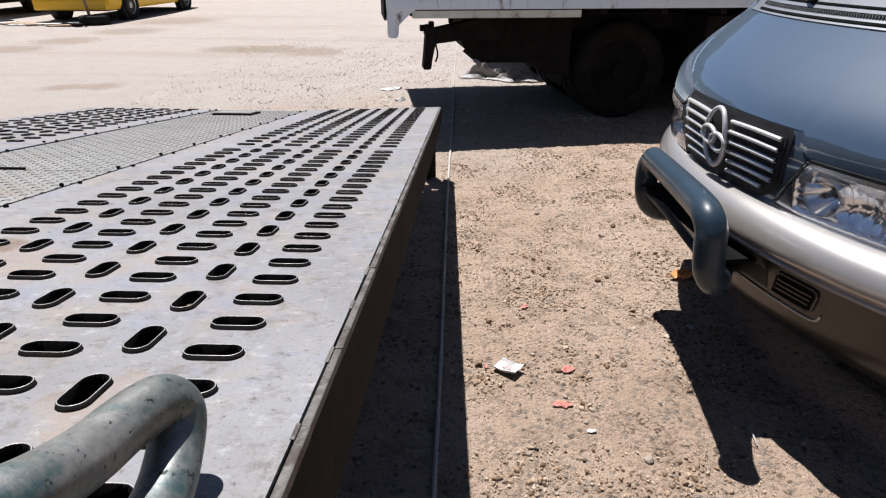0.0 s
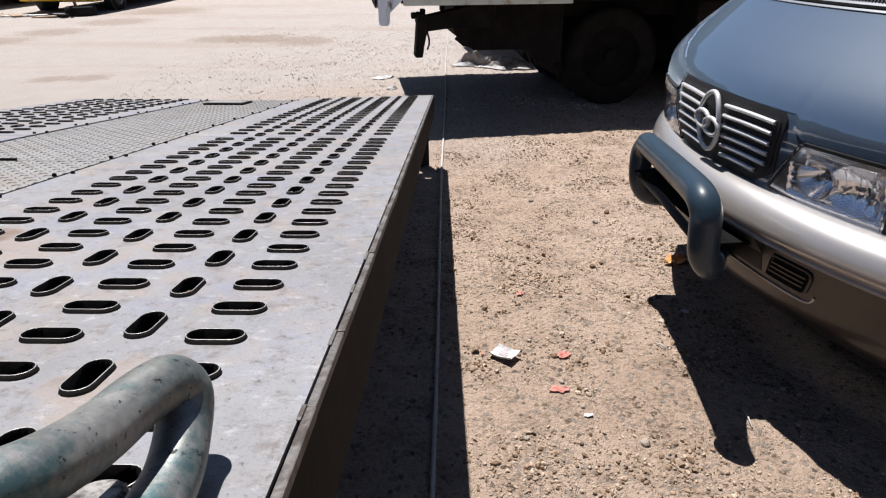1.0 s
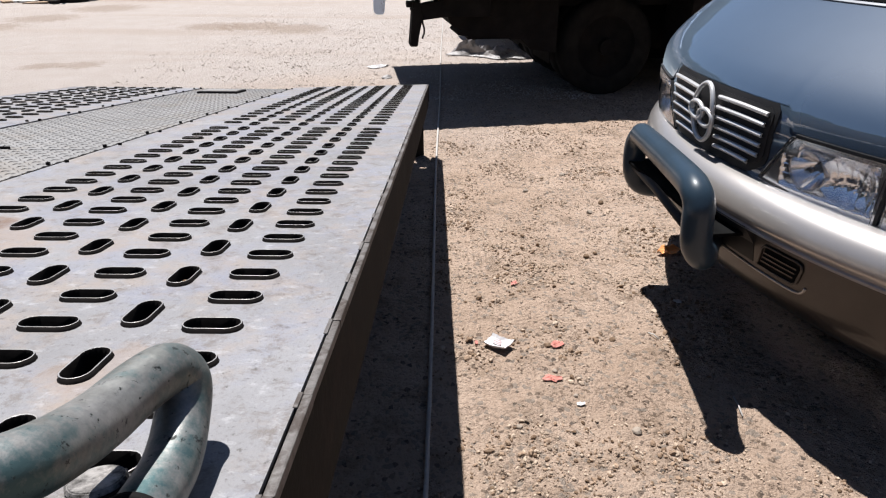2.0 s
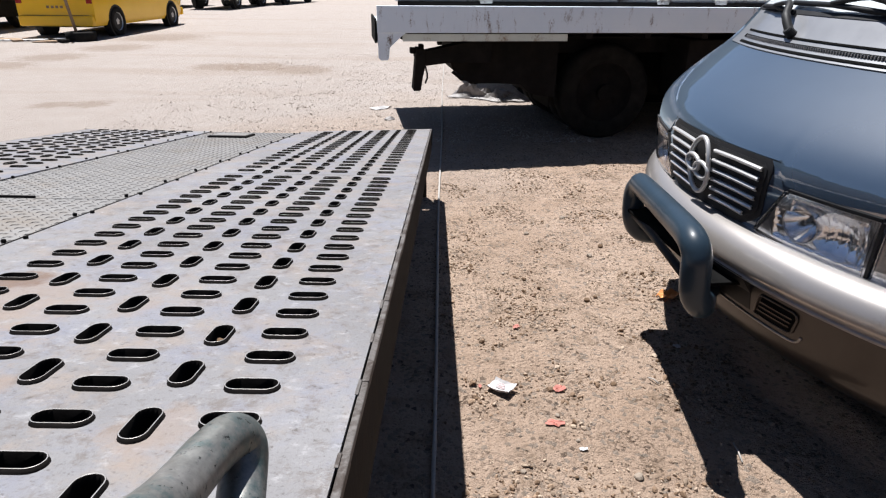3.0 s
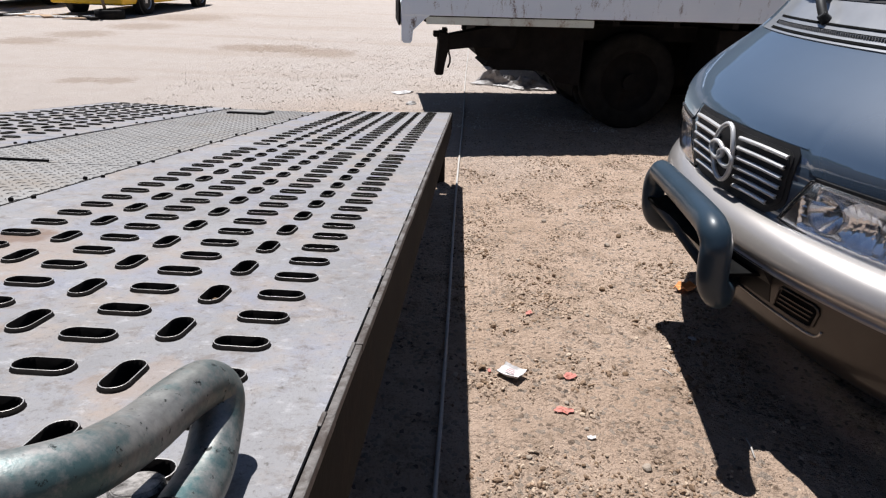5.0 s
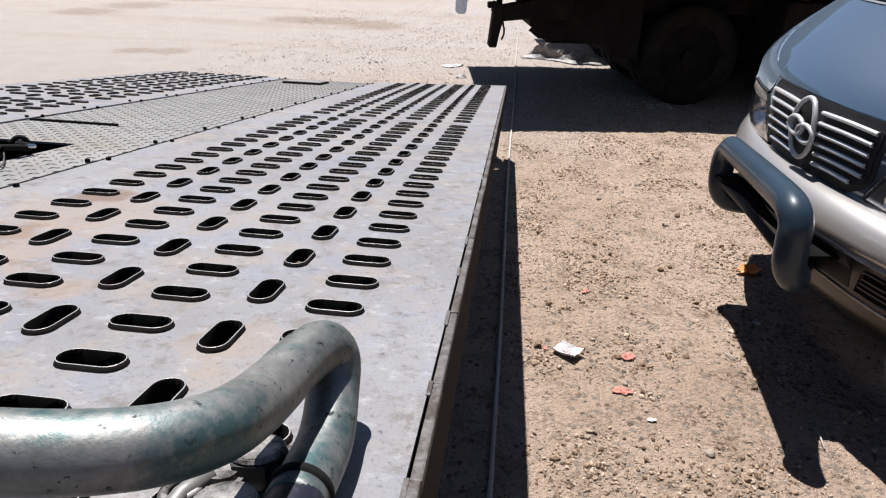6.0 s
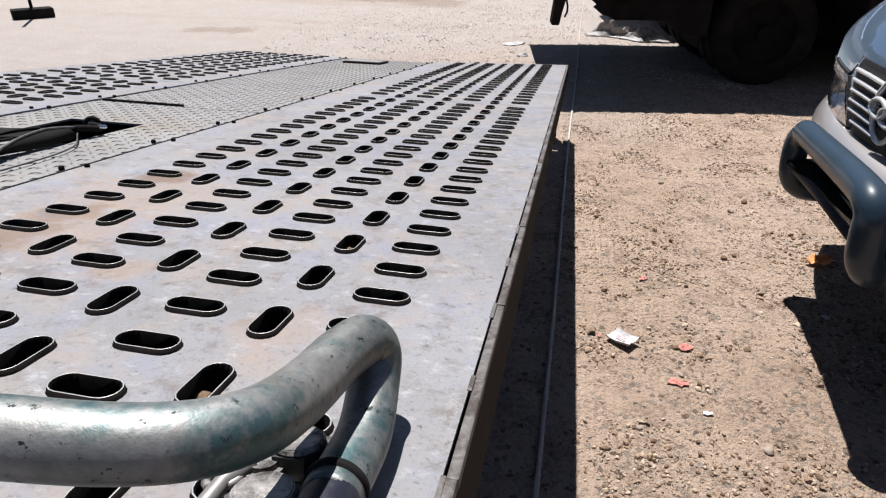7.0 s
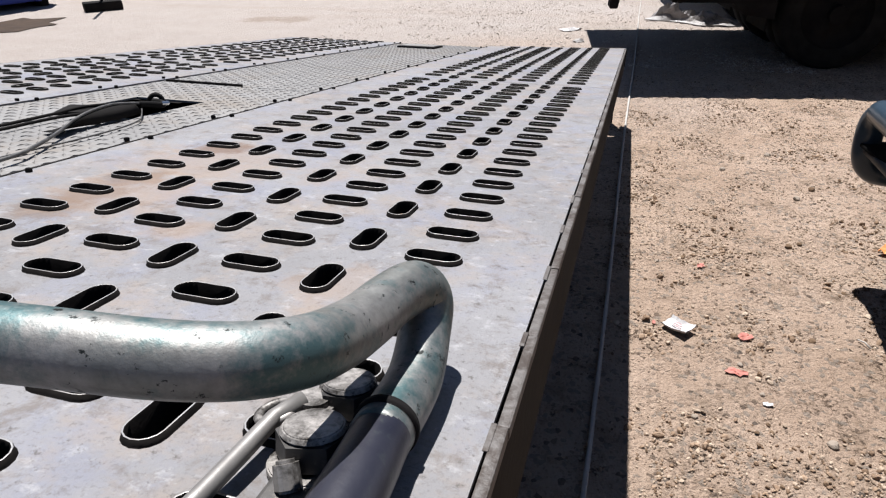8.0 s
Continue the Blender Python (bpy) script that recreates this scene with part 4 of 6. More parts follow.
part("clevis", box_bm(-0.124, -0.074, -0.478, -0.335, 0.0, 0.007, 0.003), M_NUTDARK, handle, "oily black clevis block")
part("eye_boss", cyl_bm((-0.127, -0.389, 0.004), (-0.1265, -0.388, 0.022), 0.0165, 0.0150, 24, 0.004), M_NUT, handle, "pale worn eye boss")
part_me("rod_eye", tube_mesh("rod_eye", [(-0.146 + 0.012 * math.cos(2 * math.pi * k / 20), -0.402 + 0.012 * math.sin(2 * math.pi * k / 20), 0.015 + 0.003 * math.cos(2 * math.pi * k / 20)) for k in range(21)], 0.0032, M_NUT, 10), handle)
part_me("lever_rod", tube_mesh("lever_rod", [(-0.131, -0.392, 0.022), (-0.1425, -0.410, 0.0175), (-0.1455, -0.445, 0.015), (-0.149, -0.480, 0.0125), (-0.157, -0.55, 0.009)], 0.0060, M_ROD, 14), handle, "thin pale steel rod")

# ---------------------------------------------------------------- winch rope and hook on the tread plate
hook = thing("tow_hook", "black steel tow hook lying at the open hatch of the bed", "hook", BED.copy())
part_me("hook_body", tube_mesh("hook_body", smooth_path([(-1.045, 0.545, 0.022), (-1.035, 0.575, 0.018), (-1.028, 0.60, 0.014), (-1.04, 0.615, 0.016), (-1.055, 0.60, 0.02)], 8), 0.0075, M_DARKSTEEL, 12), hook)
part_me("ring", tube_mesh("ring", [(-1.060 + 0.013 * math.cos(2 * math.pi * k / 28), 0.62 + 0.008 * math.cos(2 * math.pi * k / 28), 0.018 + 0.015 * math.sin(2 * math.pi * k / 28)) for k in range(29)], 0.0055, M_DARKSTEEL, 12), hook)
part("shackle_pin", cyl_bm((-1.026, 0.596, 0.018), (-1.014, 0.610, 0.018), 0.005, seg=12, bevel=0.002), M_CHROME, hook, "bright worn pin")
# black sheath hanging from the cable beside the hatch
TOPS = smooth_path([(-1.005, 0.27, 0.007), (-1.02, 0.325, 0.018), (-1.038, 0.395, 0.026), (-1.055, 0.476, 0.027), (-1.05, 0.53, 0.024)], 6)
FEET = smooth_path([(-1.05, 0.285, 0.002), (-1.046, 0.345, 0.002), (-1.034, 0.41, 0.002), (-1.036, 0.485, 0.002), (-1.048, 0.548, 0.002)], 6)
v, f = [], []
for a, b in zip(TOPS, FEET):
    v += [a + Vector((0.006, 0, 0)), b + Vector((0.008, 0, 0)), b - Vector((0.012, 0, 0)), a - Vector((0.006, 0, 0))]
for k in range(len(TOPS) - 1):
    for j in range(4):
        j2 = (j + 1) % 4
        f.append((4 * k + j, 4 * k + j2, 4 * k + 4 + j2, 4 * k + 4 + j))
f += [(0, 1, 2, 3), tuple(4 * (len(TOPS) - 1) + j for j in range(4))]
part_me("sheath", fix(mesh_of("sheath", v, f, M_DARKSTEEL, True)), hook, "black rubber sheath under the cable")
part("flap", box_bm(-0.055, 0.055, -0.055, 0.055, 0.0, 0.006, 0.002, m=pose(-1.19, 0.535, -0.002, 0, 0, 28)), M_DARKSTEEL, hook, "flat black rubber flap")
for pts in ([(-1.17, 0.58, 0.008), (-1.19, 0.52, 0.008), (-1.186, 0.43, 0.005), (-1.17, 0.25, 0.004)], [(-1.13, 0.46, 0.006), (-1.146, 0.39, 0.005), (-1.135, 0.20, 0.004)]):
    part_me("strap", tube_mesh("strap", smooth_path(pts, 6), 0.0036, M_DARKSTEEL, 8), hook, "black strap")
cable = tube_mesh("winch_cable", smooth_path([(-1.045, 0.545, 0.024), (-1.055, 0.476, 0.030), (-1.038, 0.395, 0.029), (-1.02, 0.325, 0.021), (-0.995, 0.262, 0.011), (-0.936, 0.152, 0.010), (-0.907, 0.06, 0.009), (-0.89, -0.25, 0.008), (-0.89, -1.2, 0.008)], 10),
                  0.0036, M_CABLE, 12, (6, 30.0, 0.14))
cob = new("winch_cable", cable)
cob.matrix_world = BED.copy()
tagged(cob, "dark steel winch cable lying along the tread plate", "cable")
cable2 = tube_mesh("tie_cord", smooth_path([(-1.04, 0.545, 0.012), (-1.005, 0.50, 0.004), (-0.977, 0.457, 0.003), (-0.956, 0.377, 0.002), (-0.946, 0.255, 0.002), (-0.948, 0.15, 0.002), (-0.955, -0.3, 0.002)], 10), 0.0018, M_CABLE, 8)
cob = new("tie_cord", cable2)
cob.matrix_world = BED.copy()
tagged(cob, "thin dark cord trailing from the tow hook", "cord")

# ---------------------------------------------------------------- rope on the ground
pts = [(0.055 + 0.006 * math.sin(y * 1.3), y, ground_z(0.055, y) + 0.009) for y in np.arange(-1.5, 14.0, 0.06)]
rope = new("ground_rope", tube_mesh("ground_rope", pts, 0.0085, M_ROPE, 12, (3, 14.0, 0.22)))
tagged(rope, "long pale rope lying straight on the ground beside the bed", "rope")

# ---------------------------------------------------------------- the parked van
VAN = pose(1.069, 1.600, 0, 0, 0, 97.2)
van = thing("van", "dark blue-grey van with silver-taupe bumper, parked on gravel", "van", VAN)
ROWS_F = [(0.30, -0.36), (0.46, -0.16), (0.54, -0.045), (0.62, -0.03), (0.70, -0.02), (0.90, 0.0), (0.94, -0.001), (0.98, -0.008), (1.03, -0.033), (1.08, -0.078), (1.13, -0.136), (1.18, -0.203), (1.22, -0.258),
          (1.26, -0.312), (1.30, -0.35), (1.40, -0.43), (1.93, -0.96), (1.98, -1.06), (2.02, -1.25), (2.04, -1.5)]
ROWS_W = [(0.30, 0.90), (0.5, 0.925), (1.1, 0.93), (1.3, 0.91), (1.9, 0.80), (2.0, 0.74), (2.04, 0.66)]


def table(rows, z):
    for (za, a), (zb, b) in zip(rows, rows[1:]):
        if z <= zb:
            return a + (b - a) * max(0.0, min(1.0, (z - za) / (zb - za)))
    return rows[-1][1]


def van_f(l, z):
    return sum(table(ROWS_F, z + d * 0.014) for d in (-2, -1, 0, 1, 2)) / 5 - 0.22 * (abs(l) / 0.9) ** 2


def van_s(l, z, off=0.0):
    """A point of the van's front skin, off metres out of it."""
    p = Vector((l, van_f(l, z), z))
    if off:
        e = 0.012
        du = Vector((2 * e, van_f(l + e, z) - van_f(l - e, z), 0))
        dv = Vector((0, van_f(l, z + e) - van_f(l, z - e), 2 * e))
        n = du.cross(dv)
        n = n if n.y > 0 else -n
        p += n.normalized() * off
    return p


def skin_patch(name, fn, nu, nv, thick, material, parent, label="", smooth=True):
    """A curved panel: fn(u, v) gives lateral place, height and how far it stands out."""
    verts, faces = [], []
    for k in (0, 1):
        for j in range(nv + 1):
            for i in range(nu + 1):
                l, z, o = fn(i / nu, j / nv)
                verts.append(van_s(l, z, o - k * thick))
    s = (nu + 1) * (nv + 1)
    q = lambda i, j, k: k * s + j * (nu + 1) + i
    for j in range(nv):
        for i in range(nu):
            faces.append((q(i, j, 0), q(i + 1, j, 0), q(i + 1, j + 1, 0), q(i, j + 1, 0)))
            faces.append((q(i, j, 1), q(i, j + 1, 1), q(i + 1, j + 1, 1), q(i + 1, j, 1)))
    for i in range(nu):
        faces.append((q(i, 0, 0), q(i, 0, 1), q(i + 1, 0, 1), q(i + 1, 0, 0)))
        faces.append((q(i, nv, 0), q(i + 1, nv, 0), q(i + 1, nv, 1), q(i, nv, 1)))
    for j in range(nv):
        faces.append((q(0, j, 0), q(0, j + 1, 0), q(0, j + 1, 1), q(0, j, 1)))
        faces.append((q(nu, j, 0), q(nu, j, 1), q(nu, j + 1, 1), q(nu, j + 1, 0)))
    me = fix(mesh_of(name, verts, faces, material, smooth))
    if smooth:
        me.set_sharp_from_angle(angle=radians(40))
    return part_me(name, me, parent, label)


def quad(a, b, c, d, off):
    """Bilinear panel between the corners a (u0 v0), b (u1 v0), c (u1 v1), d (u0 v1)."""
    def fn(u, v):
        l = (a[0] * (1 - u) + b[0] * u) * (1 - v) + (d[0] * (1 - u) + c[0] * u) * v
        z = (a[1] * (1 - u) + b[1] * u) * (1 - v) + (d[1] * (1 - u) + c[1] * u) * v
        return l, z, off
    return fn


# body shell: rows of closed outlines lofted upwards
zs = [0.30, 0.40, 0.50, 0.60, 0.70, 0.745, 0.80, 0.85, 0.895, 0.97, 0.99, 1.005, 1.025, 1.05, 1.085, 1.12, 1.16, 1.20, 1.23, 1.26, 1.30, 1.34, 1.40, 1.45, 1.6, 1.75, 1.92, 1.96, 1.99, 2.02, 2.04]
NFR = 28
verts, faces = [], []
for z in zs:
    w = table(ROWS_W, z)
    loop = []
    for i in range(NFR + 1):
        l = (-0.93 + 1.86 * i / NFR) * w
        loop.append((l, van_f(l, z), z))
    fe = van_f(0.93 * w, z)
    side = [(0.965 * w, fe - 0.035), (0.987 * w, fe - 0.09), (w, fe - 0.2)] + [(w, y) for y in (-1.5, -2.2, -3.0, -3.8, -4.4)] + [(0.95 * w, -4.52)]
    loop += [(x, y, z) for x, y in side] + [(-x, y, z) for x, y in side[::-1]]
    verts += loop
NL = len(verts) // len(zs)
for j in range(len(zs) - 1):
    for i in range(NL):
        i2 = (i + 1) % NL
        if 1.39 < zs[j] + 0.001 and zs[j + 1] < 1.93 and 1 <= i < NFR - 1:      # windscreen opening
            continue
        if 0.74 < zs[j] and zs[j + 1] < 0.90 and ((21 if zs[j] > 0.84 else 20) <= i < 25 or 3 <= i < (7 if zs[j] > 0.84 else 8)):          # headlamp openings
            continue
        faces.append((j * NL + i, j * NL + i2, (j + 1) * NL + i2, (j + 1) * NL + i))
faces.append(tuple(range((len(zs) - 1) * NL, len(zs) * NL)))
me = fix(mesh_of("body", verts, faces, M_VAN, True))
me.set_sharp_from_angle(angle=radians(45))
part_me("body", me, van, "dark blue-grey painted body")
# bonnet panel
def bonnet_foot(l):
    """Lower edge of the bonnet: over the grille, then down to the headlamp tops."""
    t = max(0.0, min(1.0, (abs(l - 0.012) - 0.362) / 0.04))
    return 0.985 - 0.066 * t * t * (3 - 2 * t)


def bonnet_at(u, v):
    l = -0.80 + 1.60 * u
    z0 = bonnet_foot(l)
    return l * (1 - 0.08 * v), z0 + (1.243 - z0) * v, 0.0018


skin_patch("bonnet", bonnet_at, 64, 20, 0.005, M_VAN, van, "dark blue-grey bonnet, faded and lightly scratched")
skin_patch("cowl", lambda u, v: ((-0.74 + 1.48 * u), 1.254 + 0.134 * v, 0.005), 22, 8, 0.004, M_COWL, van, "dusty grey cowl panel")
for z0, h, la in ((1.261, 0.0075, 0.60), (1.281, 0.011, 0.61), (1.306, 0.006, 0.62)):
    skin_patch("cowl_vent", lambda u, v, z0=z0, h=h, la=la: (-0.335 + (la + 0.335) * u, z0 + h * v, 0.0085), 24, 1, 0.004, M_VENT, van, "black cowl vent")
rib = mesh_of("vent_rib", [(-0.0022, -0.002, 0), (0.0022, -0.002, 0), (0.0022, 0.004, 0), (-0.0022, 0.004, 0), (-0.0022, -0.002, 0.010), (0.0022, -0.002, 0.010), (0.0022, 0.004, 0.010), (-0.0022, 0.004, 0.010)],
              [(0, 1, 5, 4), (2, 3, 7, 6), (3, 0, 4, 7), (1, 2, 6, 5), (4, 5, 6, 7)], M_COWL)
for k in range(70):
    ob = part_me("vent_rib", rib, van)
    ob.location = van_s(-0.32 + 0.0128 * k, 1.281, 0.006)
skin_patch("windscreen", lambda u, v: ((-0.855 + 1.71 * u) * table(ROWS_W, 1.398 + 0.527 * v), 1.398 + 0.527 * v, 0.004), 20, 10, 0.005, G_SCREEN, van, "windscreen whitened for dust and a painted-in sky reflection")
skin_patch("windscreen_seal", lambda u, v: ((-0.86 + 1.72 * u) * 0.91, 1.388 + 0.014 * v, 0.008), 20, 1, 0.012, M_BLACK, van)
part("underbody", box_bm(-0.84, 0.84, -4.35, -0.55, 0.262, 0.305, 0.01), M_DARKSTEEL, van, "grimy black underbody")
part("dashboard", box_bm(-0.8, 0.8, -1.25, -0.75, 1.0, 1.28, 0.03), M_BLACK, van, "black dashboard")
for sx in (-1, 1):
    for ya, yb in ((-1.05, -1.75), (-1.82, -3.0), (-3.07, -4.3)):
        v = []
        for x_off in (0.006, -0.002):
            for y in (ya, yb):
                for z in (1.28, 1.82):
                    v.append((sx * (table(ROWS_W, z) + x_off), y - (0.28 * (z - 1.28) / 0.54 if ya == -1.05 and y == ya else 0), z))
        part_me("side_window", fix(mesh_of("side_window", v, [(0, 1, 3, 2), (4, 6, 7, 5), (0, 2, 6, 4), (1, 5, 7, 3), (0, 4, 5, 1), (2, 3, 7, 6)], G_TINT)), van, "dark tinted side window")

# grille
def grille_half(v):
    return 0.336 - 0.024 * max(0.0, (v - 0.88) / 0.12) ** 2 - 0.028 * (1 - v) - 0.115 * max(0.0, 1 - v / 0.34) ** 2


def grille_at(grow, off):
    def fn(u, v):
        hw = grille_half(v) + grow
        return 0.012 + hw * (1 - 2 * u), 0.738 - grow + (0.228 + 2 * grow) * v, off
    return fn


skin_patch("grille_frame", grille_at(0.016, 0.004), 20, 14, 0.016, M_BLACK, van, "glossy black grille surround")
grille = skin_patch("grille", grille_at(0.0, 0.007), 20, 14, 0.02, M_BLACK, van, "black grille with six silver slats")
for z in (0.770, 0.804, 0.838, 0.872, 0.906, 0.939):
    hw = grille_half((z - 0.738) / 0.228) - 0.016
    for a, b in ((0.012 + hw, 0.085), (-0.055, 0.012 - hw)):
        skin_patch("slat", lambda u, v, a=a, b=b, z=z: (a + (b - a) * u, z + 0.0125 * v + 0.003 * math.sin(math.pi * u), 0.017 + 0.005 * math.sin(math.pi * v)), 8, 3, 0.008, M_SLAT, grille, "silver slat")
# plain oval badge
def oval(cx, cz, rx, rz, r, name, lift):
    pts = [van_s(cx + rx * math.cos(2 * math.pi * k / 40), cz + rz * math.sin(2 * math.pi * k / 40), lift) for k in range(41)]
    return part_me(name, tube_mesh(name, pts, r, M_SLAT, 10), grille, "silver badge ring")
oval(0.012, 0.876, 0.068, 0.096, 0.0088, "badge_ring", 0.030)
oval(0.046, 0.882, 0.047, 0.028, 0.0082, "badge_loop", 0.035)
oval(-0.018, 0.868, 0.047, 0.028, 0.0082, "badge_loop", 0.035)

# head lamps and corner lamps
for s in (-1, 1):
    A, B, C, D = (s * 0.312, 0.744), (s * 0.680, 0.712), (s * 0.702, 0.908), (s * 0.420, 0.906)
    lamp = skin_patch("headlamp", quad((s * 0.365, 0.735), (s * 0.69, 0.735), (s * 0.69, 0.905), (s * 0.365, 0.905), -0.080), 8, 6, 0.004, M_BLACK, van, "large clear headlamp with chrome reflectors")
    for p, q, gp, gq in ((A, B, -0.013, -0.013), (B, C, 0.0, 0.0), (D, C, 0.010, 0.010), (A, D, 0.0, 0.0)):
        side_ = gp == 0.0
        out_ = (0.010 if p is B else -0.014) * s if side_ else 0.0
        skin_patch("bezel", lambda u, v, p=p, q=q, gp=gp, gq=gq, out_=out_: (p[0] + (q[0] - p[0]) * u + out_ * v, p[1] + (q[1] - p[1]) * u + (gp + (gq - gp) * u) * v, 0.010), 14, 2, 0.012, M_BLACK, lamp)
    cl, cz, r = 0.470, 0.818, 0.060
    c2, z2, r2 = 0.600, 0.816, 0.080

    def mirror_at(u, v, A=A, B=B, C=C, D=D, s=s):
        """Mirror shell: a shelf at the rim, a round bowl and a wider stepped bowl sunk behind the lens."""
        l, z, _ = quad(A, B, C, D, 0)(u, v)
        a = abs(l)
        da, db = math.hypot(a - cl, z - cz) / r, math.hypot((a - c2) * 0.9, z - z2) / r2
        inside = min(1.0, max(0.0, (a - (0.377 if z < 0.848 else 0.436)) / 0.010)) * min(1.0, max(0.0, (0.676 - a) / 0.010)) * min(1.0, max(0.0, (z - 0.748) / 0.008)) * min(1.0, max(0.0, (0.892 - z) / 0.008))
        deep = 0.0
        if da < 1:
            deep = 0.062 * (1 - da * da)
        elif db < 1:
            deep = 0.046 * (1 - db * db) + 0.003 * (math.floor(a * 62) % 2)
        else:
            deep = 0.010 + 0.004 * (math.floor(z * 70) % 2)
        return l, z, 0.0055 - deep * inside
    skin_patch("reflector", mirror_at, 110, 64, 0.002, M_REFLECTOR, lamp, "stepped chrome reflector shell", smooth=True)
    part_me("bowl_rim", tube_mesh("bowl_rim", [van_s(s * (cl + r * math.cos(2 * math.pi * k / 32)), cz + r * math.sin(2 * math.pi * k / 32), 0.002) for k in range(33)], 0.0030, M_CHROME, 8), lamp)
    part("bulb_cap", cyl_bm(van_s(s * cl, cz, -0.055), van_s(s * cl, cz, -0.012), 0.014, 0.010, 14, 0.003), M_CHROME, lamp)
    lens = skin_patch("lens", lambda u, v, A=A, B=B, C=C, D=D: (*quad(A, B, C, D, 0)(u, v)[:2], (0.024 if s < 0 else 0.012) + 0.004 * math.sin(math.pi * v) + 0.0014 * math.sin(u * 150) * (1 if v > 0.86 else 0.0) + 0.0012 * math.sin(v * 60) * (1 if u < 0.14 else 0.0)), 120, 24, 0.003, G_CLEAR, lamp,
                      "clear fluted lens")
    lens.visible_shadow = False
    A, B, C, D = (s * 0.700, 0.712), (s * 0.830, 0.716), (s * 0.852, 0.896), (s * 0.724, 0.904)
    corner = skin_patch("corner_lamp", quad(A, B, C, D, 0.006), 8, 6, 0.02, M_REFLECTOR, van, "clear corner lamp")
    l2 = skin_patch("corner_lens", lambda u, v, A=A, B=B, C=C, D=D: (*quad(A, B, C, D, 0)(u, v)[:2], (0.020 if s < 0 else 0.009) + 0.0012 * math.sin(v * 70)), 8, 60, 0.003, G_CLEAR, corner)
    l2.visible_shadow = False

# bumper: a profile swept round the front
ASKEW = 0.048          # the bumper hangs slightly askew on the body
PROF = [(0.732, -0.06), (0.734, 0.000), (0.729, 0.030), (0.715, 0.056), (0.693, 0.077), (0.666, 0.090), (0.641, 0.095), (0.629, 0.092), (0.624, 0.083), (0.618, 0.083), (0.613, 0.090), (0.606, 0.090), (0.600, 0.078), (0.594, 0.054), (0.55, 0.046), (0.50, 0.038), (0.455, 0.028), (0.41, 0.013),
        (0.375, -0.008), (0.348, -0.036), (0.328, -0.074), (0.316, -0.12), (0.312, -0.18)]
verts, faces = [], []
cols = [(-0.93 + 1.86 * i / 40, None) for i in range(41)]
def bumper_col(l, back):
    out = []
    for z, o in PROF:
        if back is None:
            t = abs(l) / 0.93
            out.append((l * (1 + 0.02 * t + o * 0.9 * t ** 4), -0.02 - ASKEW * l - 0.225 * (abs(l) / 0.9) ** 2 - 0.03 * t ** 8 + o * (1 - 0.45 * t ** 6), z))
        else:
            out.append((math.copysign(0.945 + o * 0.75, l), back, z))
    return out
colsv = [bumper_col(-1, b) for b in (-0.62, -0.48, -0.38)] + [bumper_col(l, None) for l, _ in cols] + [bumper_col(1, b) for b in (-0.38, -0.48, -0.62)]
np_ = len(PROF)
for c in colsv:
    verts += c
for i in range(len(colsv) - 1):
    for j in range(np_ - 1):
        faces.append((i * np_ + j, (i + 1) * np_ + j, (i + 1) * np_ + j + 1, i * np_ + j + 1))
me = fix(mesh_of("bumper", verts, faces, M_BUMPER, True))
me.set_sharp_from_angle(angle=radians(50))
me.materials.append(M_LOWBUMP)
# faces under the lip get the shade-darkened paint
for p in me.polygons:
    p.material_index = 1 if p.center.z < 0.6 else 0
bumper = part_me("bumper", me, van, "silver-taupe bumper with a dirty lower half painted darker for shade")


def bump_s(l, z, off):
    """A point on the bumper's face."""
    t = abs(l) / 0.93
    o = table([(a, b) for a, b in PROF[::-1]], z)
    return Vector((l * (1 + 0.02 * t), -0.02 - ASKEW * l - 0.225 * (abs(l) / 0.9) ** 2 - 0.03 * t ** 8 + o + off, z))


def bump_patch(name, l0, l1, z0, z1, off, thick, material, parent, label="", nu=8, nv=2, skew=0.0):
    verts, faces = [], []
    for k in (0, 1):
        for j in range(nv + 1):
            for i in range(nu + 1):
                u, v = i / nu, j / nv
                verts.append(bump_s(l0 + (l1 - l0) * u + skew * v, z0 + (z1 - z0) * v, off - k * thick))
    s = (nu + 1) * (nv + 1)
    q = lambda i, j, k: k * s + j * (nu + 1) + i
    for j in range(nv):
        for i in range(nu):
            faces += [(q(i, j, 0), q(i + 1, j, 0), q(i + 1, j + 1, 0), q(i, j + 1, 0)), (q(i, j, 1), q(i, j + 1, 1), q(i + 1, j + 1, 1), q(i + 1, j, 1))]
    for i in range(nu):
        faces += [(q(i, 0, 0), q(i, 0, 1), q(i + 1, 0, 1), q(i + 1, 0, 0)), (q(i, nv, 0), q(i + 1, nv, 0), q(i + 1, nv, 1), q(i, nv, 1))]
    for j in range(nv):
        faces += [(q(0, j, 0), q(0, j + 1, 0), q(0, j + 1, 1), q(0, j, 1)), (q(nu, j, 0), q(nu, j, 1), q(nu, j + 1, 1), q(nu, j + 1, 0))]
    return part_me(name, fix(mesh_of(name, verts, faces, material, False)), parent, label)


